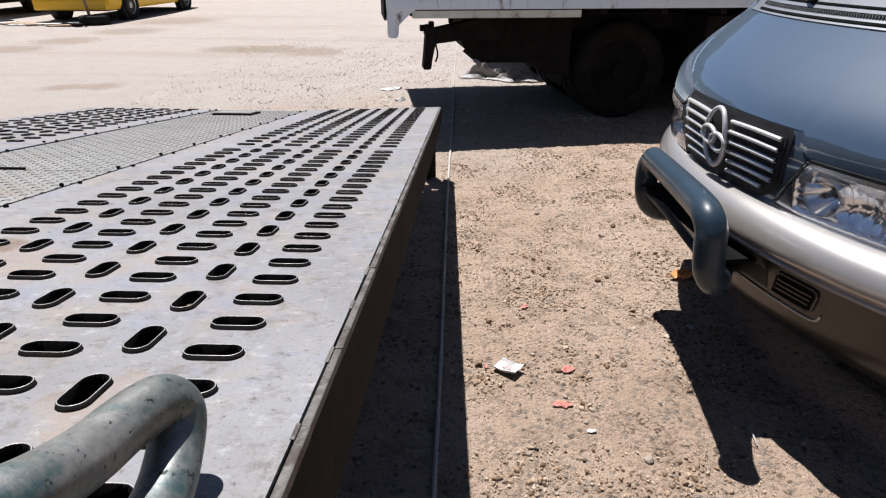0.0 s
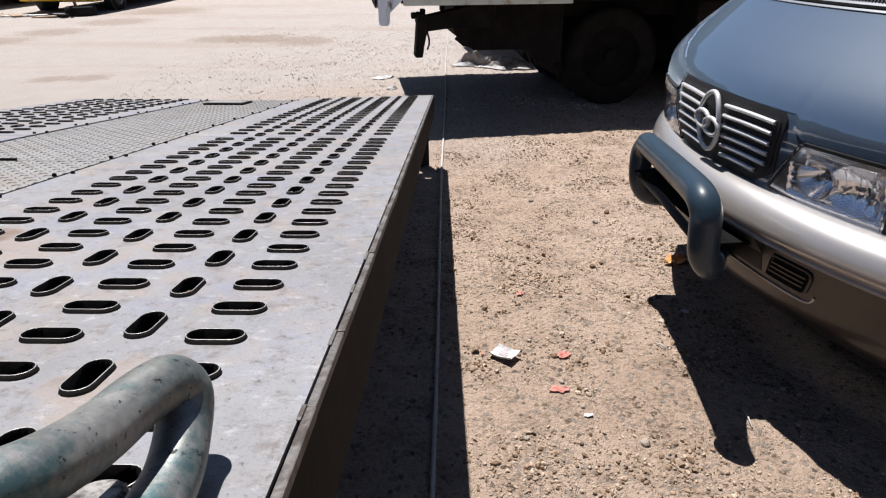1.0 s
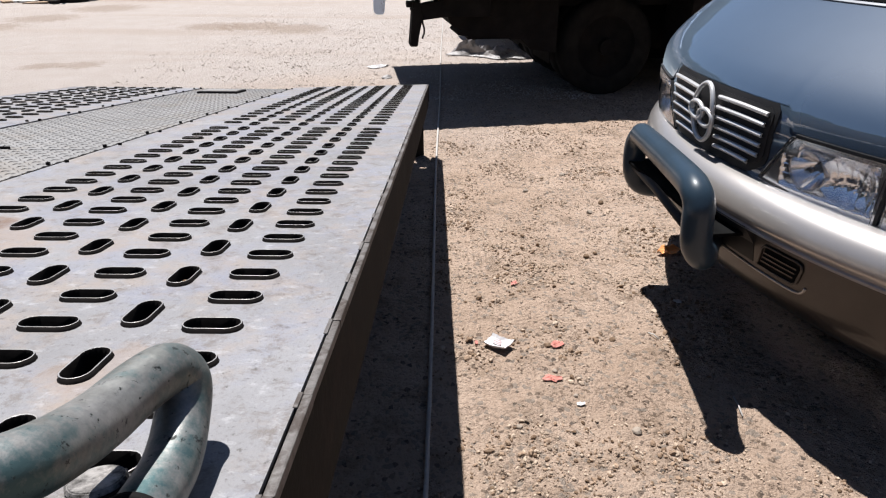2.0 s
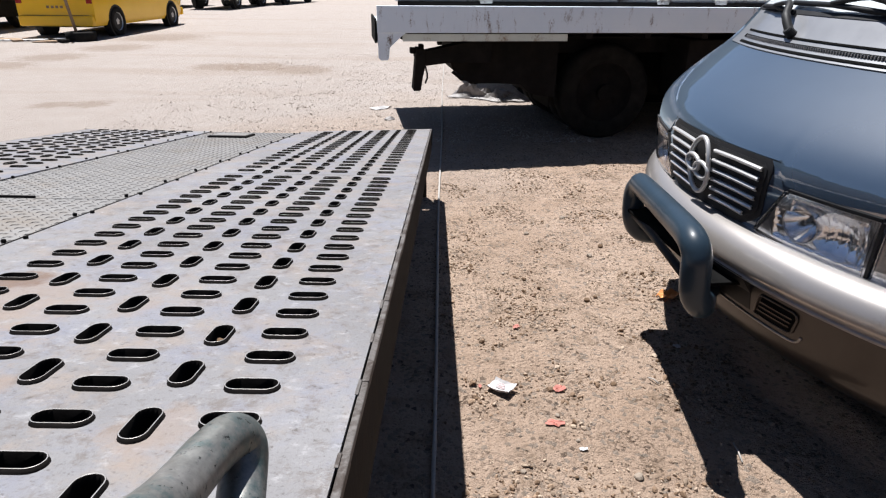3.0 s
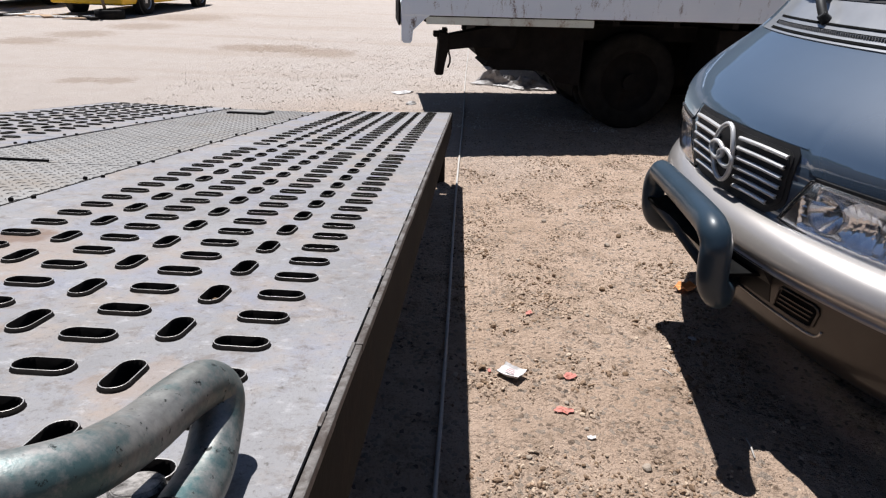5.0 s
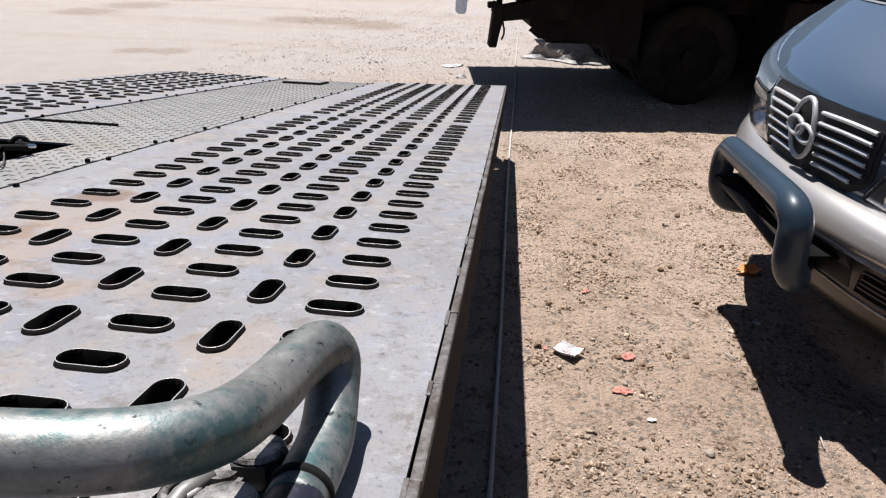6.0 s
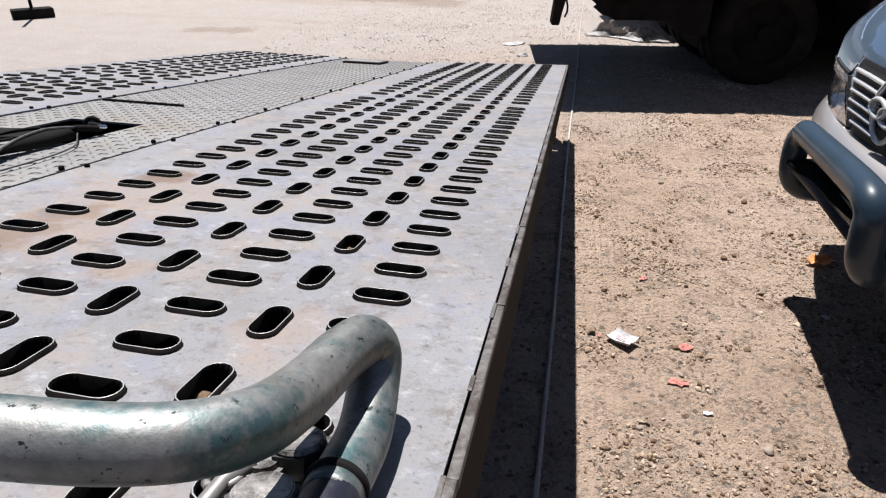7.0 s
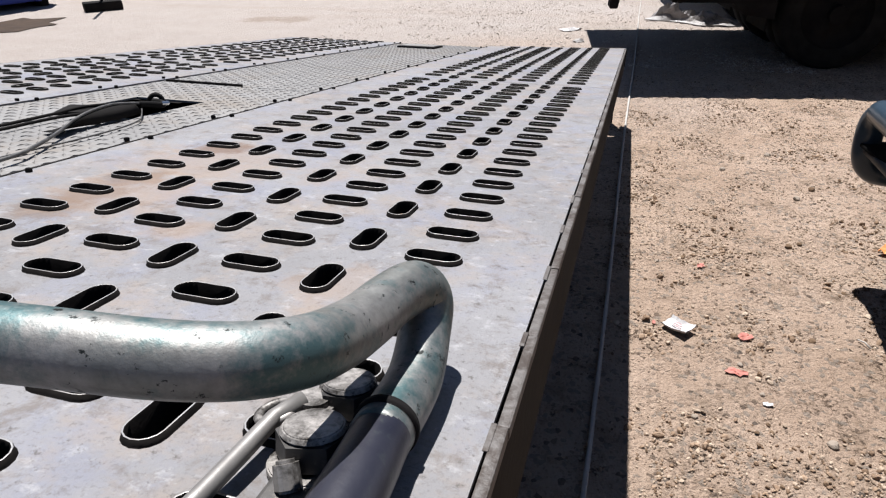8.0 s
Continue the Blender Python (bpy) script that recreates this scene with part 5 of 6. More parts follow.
for s in (-1, 1):
    vent = bump_patch("bumper_vent", s * 0.430, s * 0.560, 0.492, 0.562, 0.003, 0.02, M_VENT, bumper, "black slotted bumper vent", nv=6, skew=s * 0.024)
    for k in range(3):
        bump_patch("vent_slat", s * (0.440 + 0.005 * k), s * (0.562 + 0.005 * k), 0.5075 + 0.0165 * k, 0.5125 + 0.0165 * k, 0.009, 0.010, M_LOWBUMP, vent, skew=s * 0.002)
    rim = [(0.424, 0.490), (0.50, 0.486), (0.556, 0.487), (0.572, 0.498), (0.586, 0.545), (0.584, 0.562), (0.57, 0.568), (0.50, 0.568), (0.452, 0.567), (0.440, 0.555), (0.426, 0.505), (0.424, 0.490)]
    part_me("vent_rim", tube_mesh("vent_rim", [bump_s(s * l, z, 0.003) for l, z in rim], 0.0045, M_LOWBUMP, 8), vent)
    lip = [(0.16, 0.470), (0.30, 0.468), (0.44, 0.462), (0.54, 0.460), (0.575, 0.464), (0.592, 0.476), (0.600, 0.492)]
    part_me("trim_line", tube_mesh("trim_line", smooth_path([bump_s(s * l, z, 0.001) for l, z in lip], 5), 0.0048, M_BUMPER, 8), bumper, "pale trim line curving up past the vent")
    part("fog_lamp", cyl_bm(bump_s(s * 0.20, 0.54, -0.02), bump_s(s * 0.20, 0.54, 0.03), 0.05, 0.055, 20, 0.006), M_CHROME, bumper, "small round chrome fog lamp")
plate = bump_patch("licence_plate", -0.13, 0.13, 0.49, 0.60, 0.016, 0.006, M_PLATE, van, "green licence plate darkened for shade, with pale bars")
for k in range(5):
    bump_patch("plate_bar", -0.10 + 0.042 * k, -0.072 + 0.042 * k, 0.515, 0.575, 0.0185, 0.003, M_GREYPAINT, plate)
# the black runs past the opening to paint in the recess's shade
bump_patch("lower_grille", -0.40, 0.40, 0.485, 0.612, 0.002, 0.02, M_BLACK, bumper, "black patch for the bumper's opening and the shaded recess beside it", nu=12)

# bull bar
def bar_half(l, s):
    """Leg of the bar at the lateral place l, from the bumper down, out and up to the corner; s points to the van's middle."""
    f = 0.165 - 0.1115 * (l + 0.322)
    return [(l + 0.030 * s, -0.17, 0.452), (l + 0.022 * s, f - 0.10, 0.455), (l + 0.008 * s, f - 0.040, 0.470), (l, f - 0.010, 0.520), (l, f, 0.60), (l + 0.008 * s, f, 0.655), (l + 0.044 * s, f + 0.001, 0.692)]


NEAR_LEG = [(-0.10, -0.14, 0.460), (-0.20, 0.030, 0.480), (-0.345, 0.135, 0.500), (-0.450, 0.205, 0.545), (-0.469, 0.240, 0.597), (-0.469, 0.249, 0.670), (-0.461, 0.249, 0.721), (-0.428, 0.249, 0.754)]
bar = NEAR_LEG + [(-0.33, 0.228, 0.757), (-0.006, 0.158, 0.730), (0.31, 0.0975, 0.706)] + bar_half(0.405, -1)[::-1]
part_me("bull_bar", tube_mesh("bull_bar", smooth_path(bar, 7), 0.047, M_BAR, 28), van, "slate-blue painted tubular bull bar")
# plates added to stop sunlight slipping down between bar and bumper
part("mount_plate", box_bm(-0.365, -0.25, 0.0, 0.185, 0.560, 0.573, 0.004), M_VENT, van, "black plate added behind the bar to close its shadow")
part("mount_plate", box_bm(-0.245, 0.40, 0.0, 0.118, 0.565, 0.580, 0.004), M_VENT, van, "black plate added behind the bar to close its shadow")
part_me("bull_bar_brace", tube_mesh("bull_bar_brace", [(-0.465, 0.232, 0.60), (0.05, 0.135, 0.57), (0.43, 0.08, 0.55)], 0.016, M_BLACK, 12), van)

# wipers
for a, b, c, d in (((0.20, 1.318), (0.33, 1.398), (0.66, 1.395), (0.30, 1.385)), ((-0.46, 1.33), (-0.12, 1.428), (-0.20, 1.402), (0.37, 1.418))):
    wp = part_me("wiper", tube_mesh("wiper", smooth_path([van_s(*a, 0.022), van_s((a[0] * 0.6 + b[0] * 0.4), a[1] * 0.55 + b[1] * 0.45, 0.055), van_s(*b, 0.05), van_s((c[0] + d[0]) / 2, (c[1] + d[1]) / 2 + 0.004, 0.036)], 6), 0.012, M_BLACK, 10,
                                    radii=[0.017] * 7 + [0.014] * 6 + [0.009] * 6), van, "black wiper arm")
    part_me("wiper_blade", tube_mesh("wiper_blade", [van_s(*d, 0.020), van_s((c[0] + d[0]) / 2, (c[1] + d[1]) / 2 + 0.004, 0.028), van_s(*c, 0.020)], 0.0100, M_BLACK, 8), wp)
    part("wiper_pivot", cyl_bm(van_s(*a, 0.0), van_s(*a, 0.04), 0.021, 0.017, 14, 0.003), M_BLACK, wp)


def wheel(parent, c, r, w, side, rim=M_ALLOY, axis_x=True, label="dusty wheel"):
    """A tyre with rounded shoulders and tread blocks, and a dished rim with holes."""
    prof = [(r * 0.62, w * 0.42), (r * 0.80, w * 0.50), (r * 0.93, w * 0.47), (r, w * 0.38), (r, -w * 0.38), (r * 0.93, -w * 0.47), (r * 0.80, -w * 0.50), (r * 0.62, -w * 0.42)]
    n = 40
    verts, faces = [], []
    for k in range(n):
        a = 2 * math.pi * k / n
        for j, (rr, o) in enumerate(prof):
            q = rr * (0.985 if k % 2 and j in (3, 4) else 1)
            verts.append((c[0] + o, c[1] + q * math.cos(a), c[2] + q * math.sin(a)))
    m = len(prof)
    for k in range(n):
        for j in range(m - 1):
            k2 = (k + 1) % n
            faces.append((k * m + j, k * m + j + 1, k2 * m + j + 1, k2 * m + j))
    wh = part_me("wheel", fix(mesh_of("tyre", verts, faces, M_RUBBER, True)), parent, label)
    bm = bmesh.new()
    prof2 = [(r * 0.63, w * 0.42), (r * 0.60, w * 0.36), (r * 0.56, w * 0.22), (r * 0.30, w * 0.30), (r * 0.16, w * 0.34), (0.001, w * 0.34)]
    verts, faces = [], []
    for k in range(n):
        a = 2 * math.pi * k / n
        for j, (rr, o) in enumerate(prof2):
            d = 0.06 * w if (j == 3 and (k // 4) % 2) else 0
            verts.append((c[0] + side * (o - d), c[1] + rr * math.cos(a), c[2] + rr * math.sin(a)))
    m = len(prof2)
    for k in range(n):
        for j in range(m - 1):
            k2 = (k + 1) % n
            faces.append((k * m + j, k * m + j + 1, k2 * m + j + 1, k2 * m + j))
    bm.free()
    part_me("rim", fix(mesh_of("rim", verts, faces, rim, True)), wh)
    return wh


for sx in (-1, 1):
    for y in (-0.86, -3.5):
        wheel(van, (sx * 0.835, y, 0.335), 0.335, 0.21, sx)

# ---------------------------------------------------------------- the white flatbed truck standing across
TRUCK = pose(-0.06, 4.965, 0.0, 0, 0.3, 8.5)
truck = thing("flatbed_truck", "white-railed flatbed tow truck with a grimy black underframe", "truck", TRUCK)
DEPTH = 2.75
part("side_rail", box_bm(-0.43, 6.2, 0.0, 0.055, 1.085, 1.30, 0.006), M_WHITE, truck, "scuffed white side rail with rust marks")
part("side_rail", box_bm(-0.28, 6.2, DEPTH - 0.055, DEPTH, 0.98, 1.185, 0.006), M_WHITE, truck)
part("lower_rail", box_bm(-0.215, 1.24, 0.03, 0.09, 1.014, 1.074, 0.006), M_LOWRAIL, truck, "pale lower rail, rusty underneath")
# solid black bar in place of the shade between the two rails
part("rail_gap", box_bm(-0.20, 6.1, 0.045, 0.08, 1.074, 1.086), M_DARKSTEEL, truck, "black bar standing in for the shaded gap under the rail")
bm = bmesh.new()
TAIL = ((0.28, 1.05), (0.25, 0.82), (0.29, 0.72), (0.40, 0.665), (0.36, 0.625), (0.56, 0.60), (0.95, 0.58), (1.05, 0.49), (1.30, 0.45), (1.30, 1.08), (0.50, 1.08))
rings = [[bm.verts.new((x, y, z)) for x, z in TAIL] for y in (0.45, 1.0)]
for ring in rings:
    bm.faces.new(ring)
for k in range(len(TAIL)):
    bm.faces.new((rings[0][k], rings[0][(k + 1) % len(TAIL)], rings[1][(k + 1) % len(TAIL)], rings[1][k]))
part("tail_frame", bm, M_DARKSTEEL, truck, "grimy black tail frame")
bm = bmesh.new()
for y in (0.012, 0.043):
    vs = [bm.verts.new((x, y, z)) for x, z in ((-0.425, 1.09), (-0.425, 0.885), (-0.405, 0.862), (-0.35, 0.862), (-0.335, 0.885), (-0.328, 0.965), (-0.29, 1.00), (-0.23, 1.055), (-0.18, 1.09))]
    bm.faces.new(vs)
a, b = list(bm.faces)
n9 = 9
va, vb = list(a.verts), list(b.verts)
for k in range(n9):
    bm.faces.new((va[k], va[(k + 1) % n9], vb[(k + 1) % n9], vb[k]))
part("drop_bracket", bm, M_WHITE, truck, "white downward bracket at the bed's end")
part("end_flap", box_bm(-0.450, -0.434, 0.03, 0.75, 1.0, 1.20, 0.006), M_DARKSTEEL, truck, "black rubber flap")
part("end_rail", box_bm(-0.43, -0.37, 0.058, 0.75, 1.0, 1.18, 0.004), M_WHITE, truck)
part("toe_rail", box_bm(-0.27, 6.2, 0.085, 0.125, 1.335, 1.362, 0.006), M_GREYPAINT, truck, "stained pale toe rail")
for k in range(11):
    part("rail_bracket", box_bm(-0.20 + 0.6 * k, -0.15 + 0.6 * k, 0.08, 0.13, 1.30, 1.337, 0.003), M_DARKSTEEL, truck)
for x in (0.45, 2.05, 2.6):
    part("rail_hook", box_bm(x, x + 0.11, 0.06, 0.10, 1.318, 1.355, 0.008), M_GREYPAINT, truck)
# board added only to turn the bright far gap dark
part("side_guard", box_bm(1.66, 6.1, 2.35, 2.45, 0.03, 1.1), M_DARKSTEEL, truck, "black board added to hide sunlit ground beyond")
# added strip that blackens the gap between rail and toe rail
part("rubber_strip", box_bm(-0.25, 6.2, 0.066, 0.078, 1.287, 1.336), M_DARKSTEEL, truck, "black strip added for the dark gap under the toe rail")
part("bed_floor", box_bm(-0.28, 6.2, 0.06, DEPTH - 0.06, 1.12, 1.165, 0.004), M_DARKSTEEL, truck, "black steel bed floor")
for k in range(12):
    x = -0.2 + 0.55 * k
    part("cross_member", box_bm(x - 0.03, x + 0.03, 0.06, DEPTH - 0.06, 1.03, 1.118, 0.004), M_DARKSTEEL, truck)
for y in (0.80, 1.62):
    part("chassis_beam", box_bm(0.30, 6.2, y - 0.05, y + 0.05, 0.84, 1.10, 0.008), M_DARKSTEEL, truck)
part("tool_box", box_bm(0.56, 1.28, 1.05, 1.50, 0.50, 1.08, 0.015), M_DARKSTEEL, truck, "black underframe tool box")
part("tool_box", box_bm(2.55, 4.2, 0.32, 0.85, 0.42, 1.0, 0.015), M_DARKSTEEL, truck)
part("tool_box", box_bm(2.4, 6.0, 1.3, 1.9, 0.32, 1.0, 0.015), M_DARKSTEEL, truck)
def slab(outline, y0, y1, bevel=0.006):
    """A plate cut to an outline in the x-z plane, from y0 to y1, with softened edges."""
    bm = bmesh.new()
    rings = [[bm.verts.new((x, y, z)) for x, z in outline] for y in (y0, y1)]
    n = len(outline)
    for ring in rings:
        bm.faces.new(ring)
    for k in range(n):
        bm.faces.new((rings[0][k], rings[0][(k + 1) % n], rings[1][(k + 1) % n], rings[1][k]))
    bmesh.ops.recalc_face_normals(bm, faces=bm.faces)
    bmesh.ops.bevel(bm, geom=bm.edges[:], offset=bevel, segments=1, affect="EDGES")
    return bm


arm = part("underlift_arm", slab(((-0.03, 0.905), (0.37, 0.985), (0.62, 1.03), (0.62, 0.80), (0.22, 0.805), (-0.03, 0.775)), 0.28, 0.42), M_DARKSTEEL, truck, "black underlift arm")
part("arm_head", slab(((-0.075, 0.94), (0.0, 0.93), (0.012, 0.80), (-0.02, 0.66), (-0.035, 0.56), (-0.105, 0.56), (-0.092, 0.70), (-0.078, 0.86)), 0.26, 0.44, 0.01), M_DARKSTEEL, arm, "black arm head hanging down")
part("arm_ear", box_bm(-0.125, -0.072, 0.30, 0.40, 0.885, 0.935, 0.010), M_DARKSTEEL, arm)
part("arm_ear", box_bm(-0.045, -0.002, 0.30, 0.40, 0.915, 0.965, 0.010), M_DARKSTEEL, arm)
part("arm_pin", cyl_bm((-0.06, 0.24, 0.86), (-0.06, 0.46, 0.86), 0.024, seg=14, bevel=0.006), M_DARKSTEEL, arm)
part_me("chain", tube_mesh("chain", smooth_path([(0.0, 0.27, 0.80), (0.022, 0.25, 0.70), (0.004, 0.26, 0.63)], 6), 0.010, M_DARKSTEEL, 8, (3, 20, 0.4)), arm)
part("stay", cyl_bm((0.30, 0.75, 0.95), (0.62, 0.9, 0.55), 0.05, seg=12, bevel=0.005), M_DARKSTEEL, truck)
for y, s in ((0.70, -1), (0.97, -1), (1.85, 1), (2.12, 1)):
    w = wheel(truck, (0, 0, 0), 0.47, 0.25, s, M_DARKSTEEL, label="big black truck wheel")
    w.matrix_local = pose(1.86, y, 0.47, 0, 0, 90)
part("axle", cyl_bm((1.86, 0.55, 0.47), (1.86, 1.9, 0.47), 0.08, seg=16), M_DARKSTEEL, truck)
part("mudguard", box_bm(1.30, 2.42, 0.50, 1.10, 1.0, 1.015, 0.005), M_DARKSTEEL, truck)
for k in range(2):
    part("mud_flap", box_bm(1.26, 1.275, 0.52 + 1.15 * k, 1.08 + 1.15 * k, 0.34, 1.0, 0.003), M_DARKSTEEL, truck, "black mud flap")

# ---------------------------------------------------------------- cars in the yard
def car(name, label, m, paint, secs, axles, r, windows, tail=M_RED, lamps=True, front=False, width=0.92, group=""):
    """A car lofted from sections (y, sill height, belt height, roof height, half width at belt, half width at roof)."""
    ob = thing(name, label, "car" if name != "parked_van" else "van", m, group)
    verts, faces = [], []
    for y, zs_, zb, zr, wb, wr in secs:
        ring = [(-wb * 0.93, zs_), (-wb, zs_ + 0.12), (-wb * 1.01, zb * 0.72), (-wb, zb), (-(wb + wr) / 2 - 0.01, (zb + zr) / 2), (-wr, zr - 0.07), (-wr * 0.9, zr - 0.015), (-wr * 0.5, zr),
                (wr * 0.5, zr), (wr * 0.9, zr - 0.015), (wr, zr - 0.07), ((wb + wr) / 2 + 0.01, (zb + zr) / 2), (wb, zb), (wb * 1.01, zb * 0.72), (wb, zs_ + 0.12), (wb * 0.93, zs_)]
        verts += [(x, y, z) for x, z in ring]
    n = 16
    for i in range(len(secs) - 1):
        for k in range(n):
            k2 = (k + 1) % n
            faces.append((i * n + k, i * n + k2, (i + 1) * n + k2, (i + 1) * n + k))
    faces += [tuple(range(n)), tuple((len(secs) - 1) * n + k for k in range(n))]
    me = fix(mesh_of("body", verts, faces, paint, True))
    me.set_sharp_from_angle(angle=radians(38))
    part_me("body", me, ob)
    at = lambda y, k: next(((secs[i][k] + (secs[i + 1][k] - secs[i][k]) * (y - secs[i][0]) / (secs[i + 1][0] - secs[i][0])) for i in range(len(secs) - 1)
                            if min(secs[i][0], secs[i + 1][0]) <= y <= max(secs[i][0], secs[i + 1][0])), secs[-1][k])
    for sx in (-1, 1):
        for ya, yb in windows:
            v = []
            for o in (0.012, -0.03):
                for y in (ya, yb):
                    zb, zr, wb, wr = at(y, 2), at(y, 3), at(y, 4), at(y, 5)
                    for t in (0.06, 0.80):
                        z = zb + (zr - zb) * t
                        v.append((sx * (wb + (wr - wb) * t + o + 0.01), y, z))
            part_me("side_window", fix(mesh_of("side_window", v, [(0, 1, 3, 2), (4, 6, 7, 5), (0, 2, 6, 4), (1, 5, 7, 3), (0, 4, 5, 1), (2, 3, 7, 6)], G_TINT)), ob, "dark tinted window")
        for y in axles:
            part("wheel_arch", cyl_bm((sx * (width - 0.16), y, r), (sx * (width + 0.012), y, r), r * 1.16, seg=28), M_BLACK, ob, "dark wheel arch")
            wheel(ob, (sx * (width - 0.055), y, r), r, 0.21, sx)
    y0, y1 = secs[0][0], secs[-1][0]
    for sx in (-1, 1):
        part("tail_lamp", box_bm(sx * (width - 0.10) - 0.07, sx * (width - 0.10) + 0.07, y0 - 0.02, y0 + 0.06, secs[0][2] * 0.86, secs[0][2] * 1.22, 0.012), tail, ob, "red tail lamp")
        part("headlamp", box_bm(sx * (width - 0.19) - 0.12, sx * (width - 0.19) + 0.12, y1 - 0.06, y1 + 0.015, secs[-1][2] * 0.80, secs[-1][2] * 0.97, 0.02), M_REFLECTOR, ob, "clear headlamp")
    part("rear_bumper", box_bm(-width * 0.95, width * 0.95, y0 - 0.09, y0 + 0.05, secs[0][1] - 0.02, secs[0][1] + 0.22, 0.04), paint, ob)
    part("front_bumper", box_bm(-width * 0.93, width * 0.93, y1 - 0.05, y1 + 0.08, secs[-1][1] - 0.02, secs[-1][1] + 0.2, 0.04), paint, ob)
    part("air_intake", box_bm(-0.45, 0.45, y1 + 0.06, y1 + 0.09, secs[-1][1] + 0.02, secs[-1][1] + 0.12, 0.01), M_BLACK, ob, "black air intake")
    part("underbody", box_bm(-width * 0.85, width * 0.85, y0 + 0.1, y1 - 0.1, secs[0][1] - 0.05, secs[0][1] + 0.05), M_BLACK, ob)
    part("rear_window", box_bm(-secs[0][5] * 0.86, secs[0][5] * 0.86, y0 - 0.012, y0 + 0.03, secs[0][2] * 1.1, secs[0][3] * 0.93, 0.01), G_TINT, ob, "dark rear window")
    pl = part("licence_plate", box_bm(-0.26, 0.26, y0 - 0.012, y0 + 0.01, 0.66, 0.77, 0.004), M_YELLOW if paint == M_YELLOW else M_PAPER, ob, "plain licence plate")
    for k in range(4):
        part("plate_bar", box_bm(-0.2 + 0.11 * k, -0.13 + 0.11 * k, y0 - 0.016, y0 - 0.006, 0.685, 0.745), M_WOOD if paint == M_YELLOW else M_BLACK, pl)
    return ob


VANSECS = [(-0.95, 0.30, 0.92, 1.86, 0.93, 0.78), (-0.90, 0.28, 0.95, 1.92, 0.95, 0.80), (0.6, 0.26, 0.97, 1.95, 0.96, 0.82), (2.2, 0.26, 0.97, 1.93, 0.96, 0.82), (2.9, 0.26, 0.98, 1.80, 0.96, 0.78),
           (3.45, 0.26, 0.97, 1.15, 0.94, 0.80), (4.0, 0.28, 0.86, 0.95, 0.90, 0.78), (4.15, 0.32, 0.75, 0.80, 0.80, 0.70)]
SUVSECS = [(-0.85, 0.42, 1.05, 1.55, 0.90, 0.70), (-0.75, 0.36, 1.10, 1.70, 0.93, 0.74), (0.4, 0.34, 1.10, 1.78, 0.94, 0.76), (1.5, 0.34, 1.08, 1.76, 0.94, 0.75), (1.95, 0.34, 1.06, 1.55, 0.94, 0.72),
           (2.5, 0.34, 1.02, 1.12, 0.93, 0.80), (3.45, 0.36, 0.94, 1.00, 0.90, 0.76), (3.65, 0.42, 0.80, 0.84, 0.82, 0.70)]
rise = lambda x, y: ground_z(x, y)
yv = car("parked_van", "bright yellow passenger van parked with its rear to the yard", pose(-9.18, 16.4, rise(-9.2, 17) - 0.01, 0, 0, -2), M_YELLOW, VANSECS, (0.0, 3.22), 0.345,
         [(-0.7, 0.5), (0.6, 1.9), (2.0, 2.75)], width=0.955)
part("crease", box_bm(-0.80, 0.80, -0.968, -0.935, 0.50, 0.53, 0.006), M_WOOD, yv)
car("parked_car", "white off-road car facing the yard", pose(-9.35, 31.2, rise(-9.4, 30), 0, 0, 172), M_CARWHITE, SUVSECS, (0.0, 2.7), 0.37, [(-0.6, 0.3), (0.4, 1.3), (1.4, 1.9)], group="parked cars")
car("parked_car", "white car parked behind the white off-road car", pose(-8.0, 35.4, rise(-8, 36), 0, 0, 168), M_CARWHITE, SUVSECS, (0.0, 2.7), 0.35, [(-0.6, 0.3), (0.4, 1.3), (1.4, 1.9)], group="parked cars")
car("parked_car", "dark grey car parked beside the white cars", pose(-12.0, 31.0, rise(-12, 31), 0, 0, 172), M_VAN, SUVSECS, (0.0, 2.7), 0.36, [(-0.6, 0.3), (0.4, 1.3), (1.4, 1.9)], group="parked cars")
car("parked_car", "pale car far down the yard", pose(-8.6, 44.0, rise(-8, 43), 0, 0, 170), M_CARWHITE, SUVSECS, (0.0, 2.7), 0.35, [(-0.6, 0.3), (0.4, 1.3), (1.4, 1.9)], group="parked cars")
car("parked_car", "dark car far down the yard", pose(-8.2, 52.0, rise(-8, 51), 0, 0, 170), M_VAN, SUVSECS, (0.0, 2.7), 0.35, [(-0.6, 0.3), (0.4, 1.3), (1.4, 1.9)], group="parked cars")
BLUESECS = [(y, a + 0.05, b + 0.20, c + 0.12, d, e) for y, a, b, c, d, e in SUVSECS]
car("parked_car", "pale blue off-road car standing behind the flatbed truck", pose(1.27, 9.2, rise(2, 9.2), 0, 0, -81.5), M_BLUECAR, BLUESECS, (0.0, 2.9), 0.38, [(-0.55, 0.3), (0.38, 1.32), (1.4, 1.9)], group="parked cars")

# white lorry at the yard's edge
lorry = thing("lorry", "white box lorry parked beside the yellow van", "truck", pose(-12.9, 17.4, rise(-13, 18), 0, 0, -4))
part("box_body", box_bm(-1.15, 1.15, -0.8, 4.6, 0.85, 2.9, 0.03), M_WHITE, lorry)
part("underframe", box_bm(-1.1, 1.1, -0.7, 4.5, 0.32, 0.85), M_DARKSTEEL, lorry)
part("rear_bar", box_bm(-1.1, 1.1, -0.82, -0.72, 0.42, 0.54, 0.01), M_GREYPAINT, lorry)
for sx in (-1, 1):
    for y in (0.9, 4.0):
        wheel(lorry, (sx * 0.95, y, 0.42), 0.42, 0.26, sx)
    part("tail_lamp", box_bm(sx * 0.9 - 0.12, sx * 0.9 + 0.12, -0.83, -0.79, 0.88, 0.98, 0.006), M_RED, lorry)

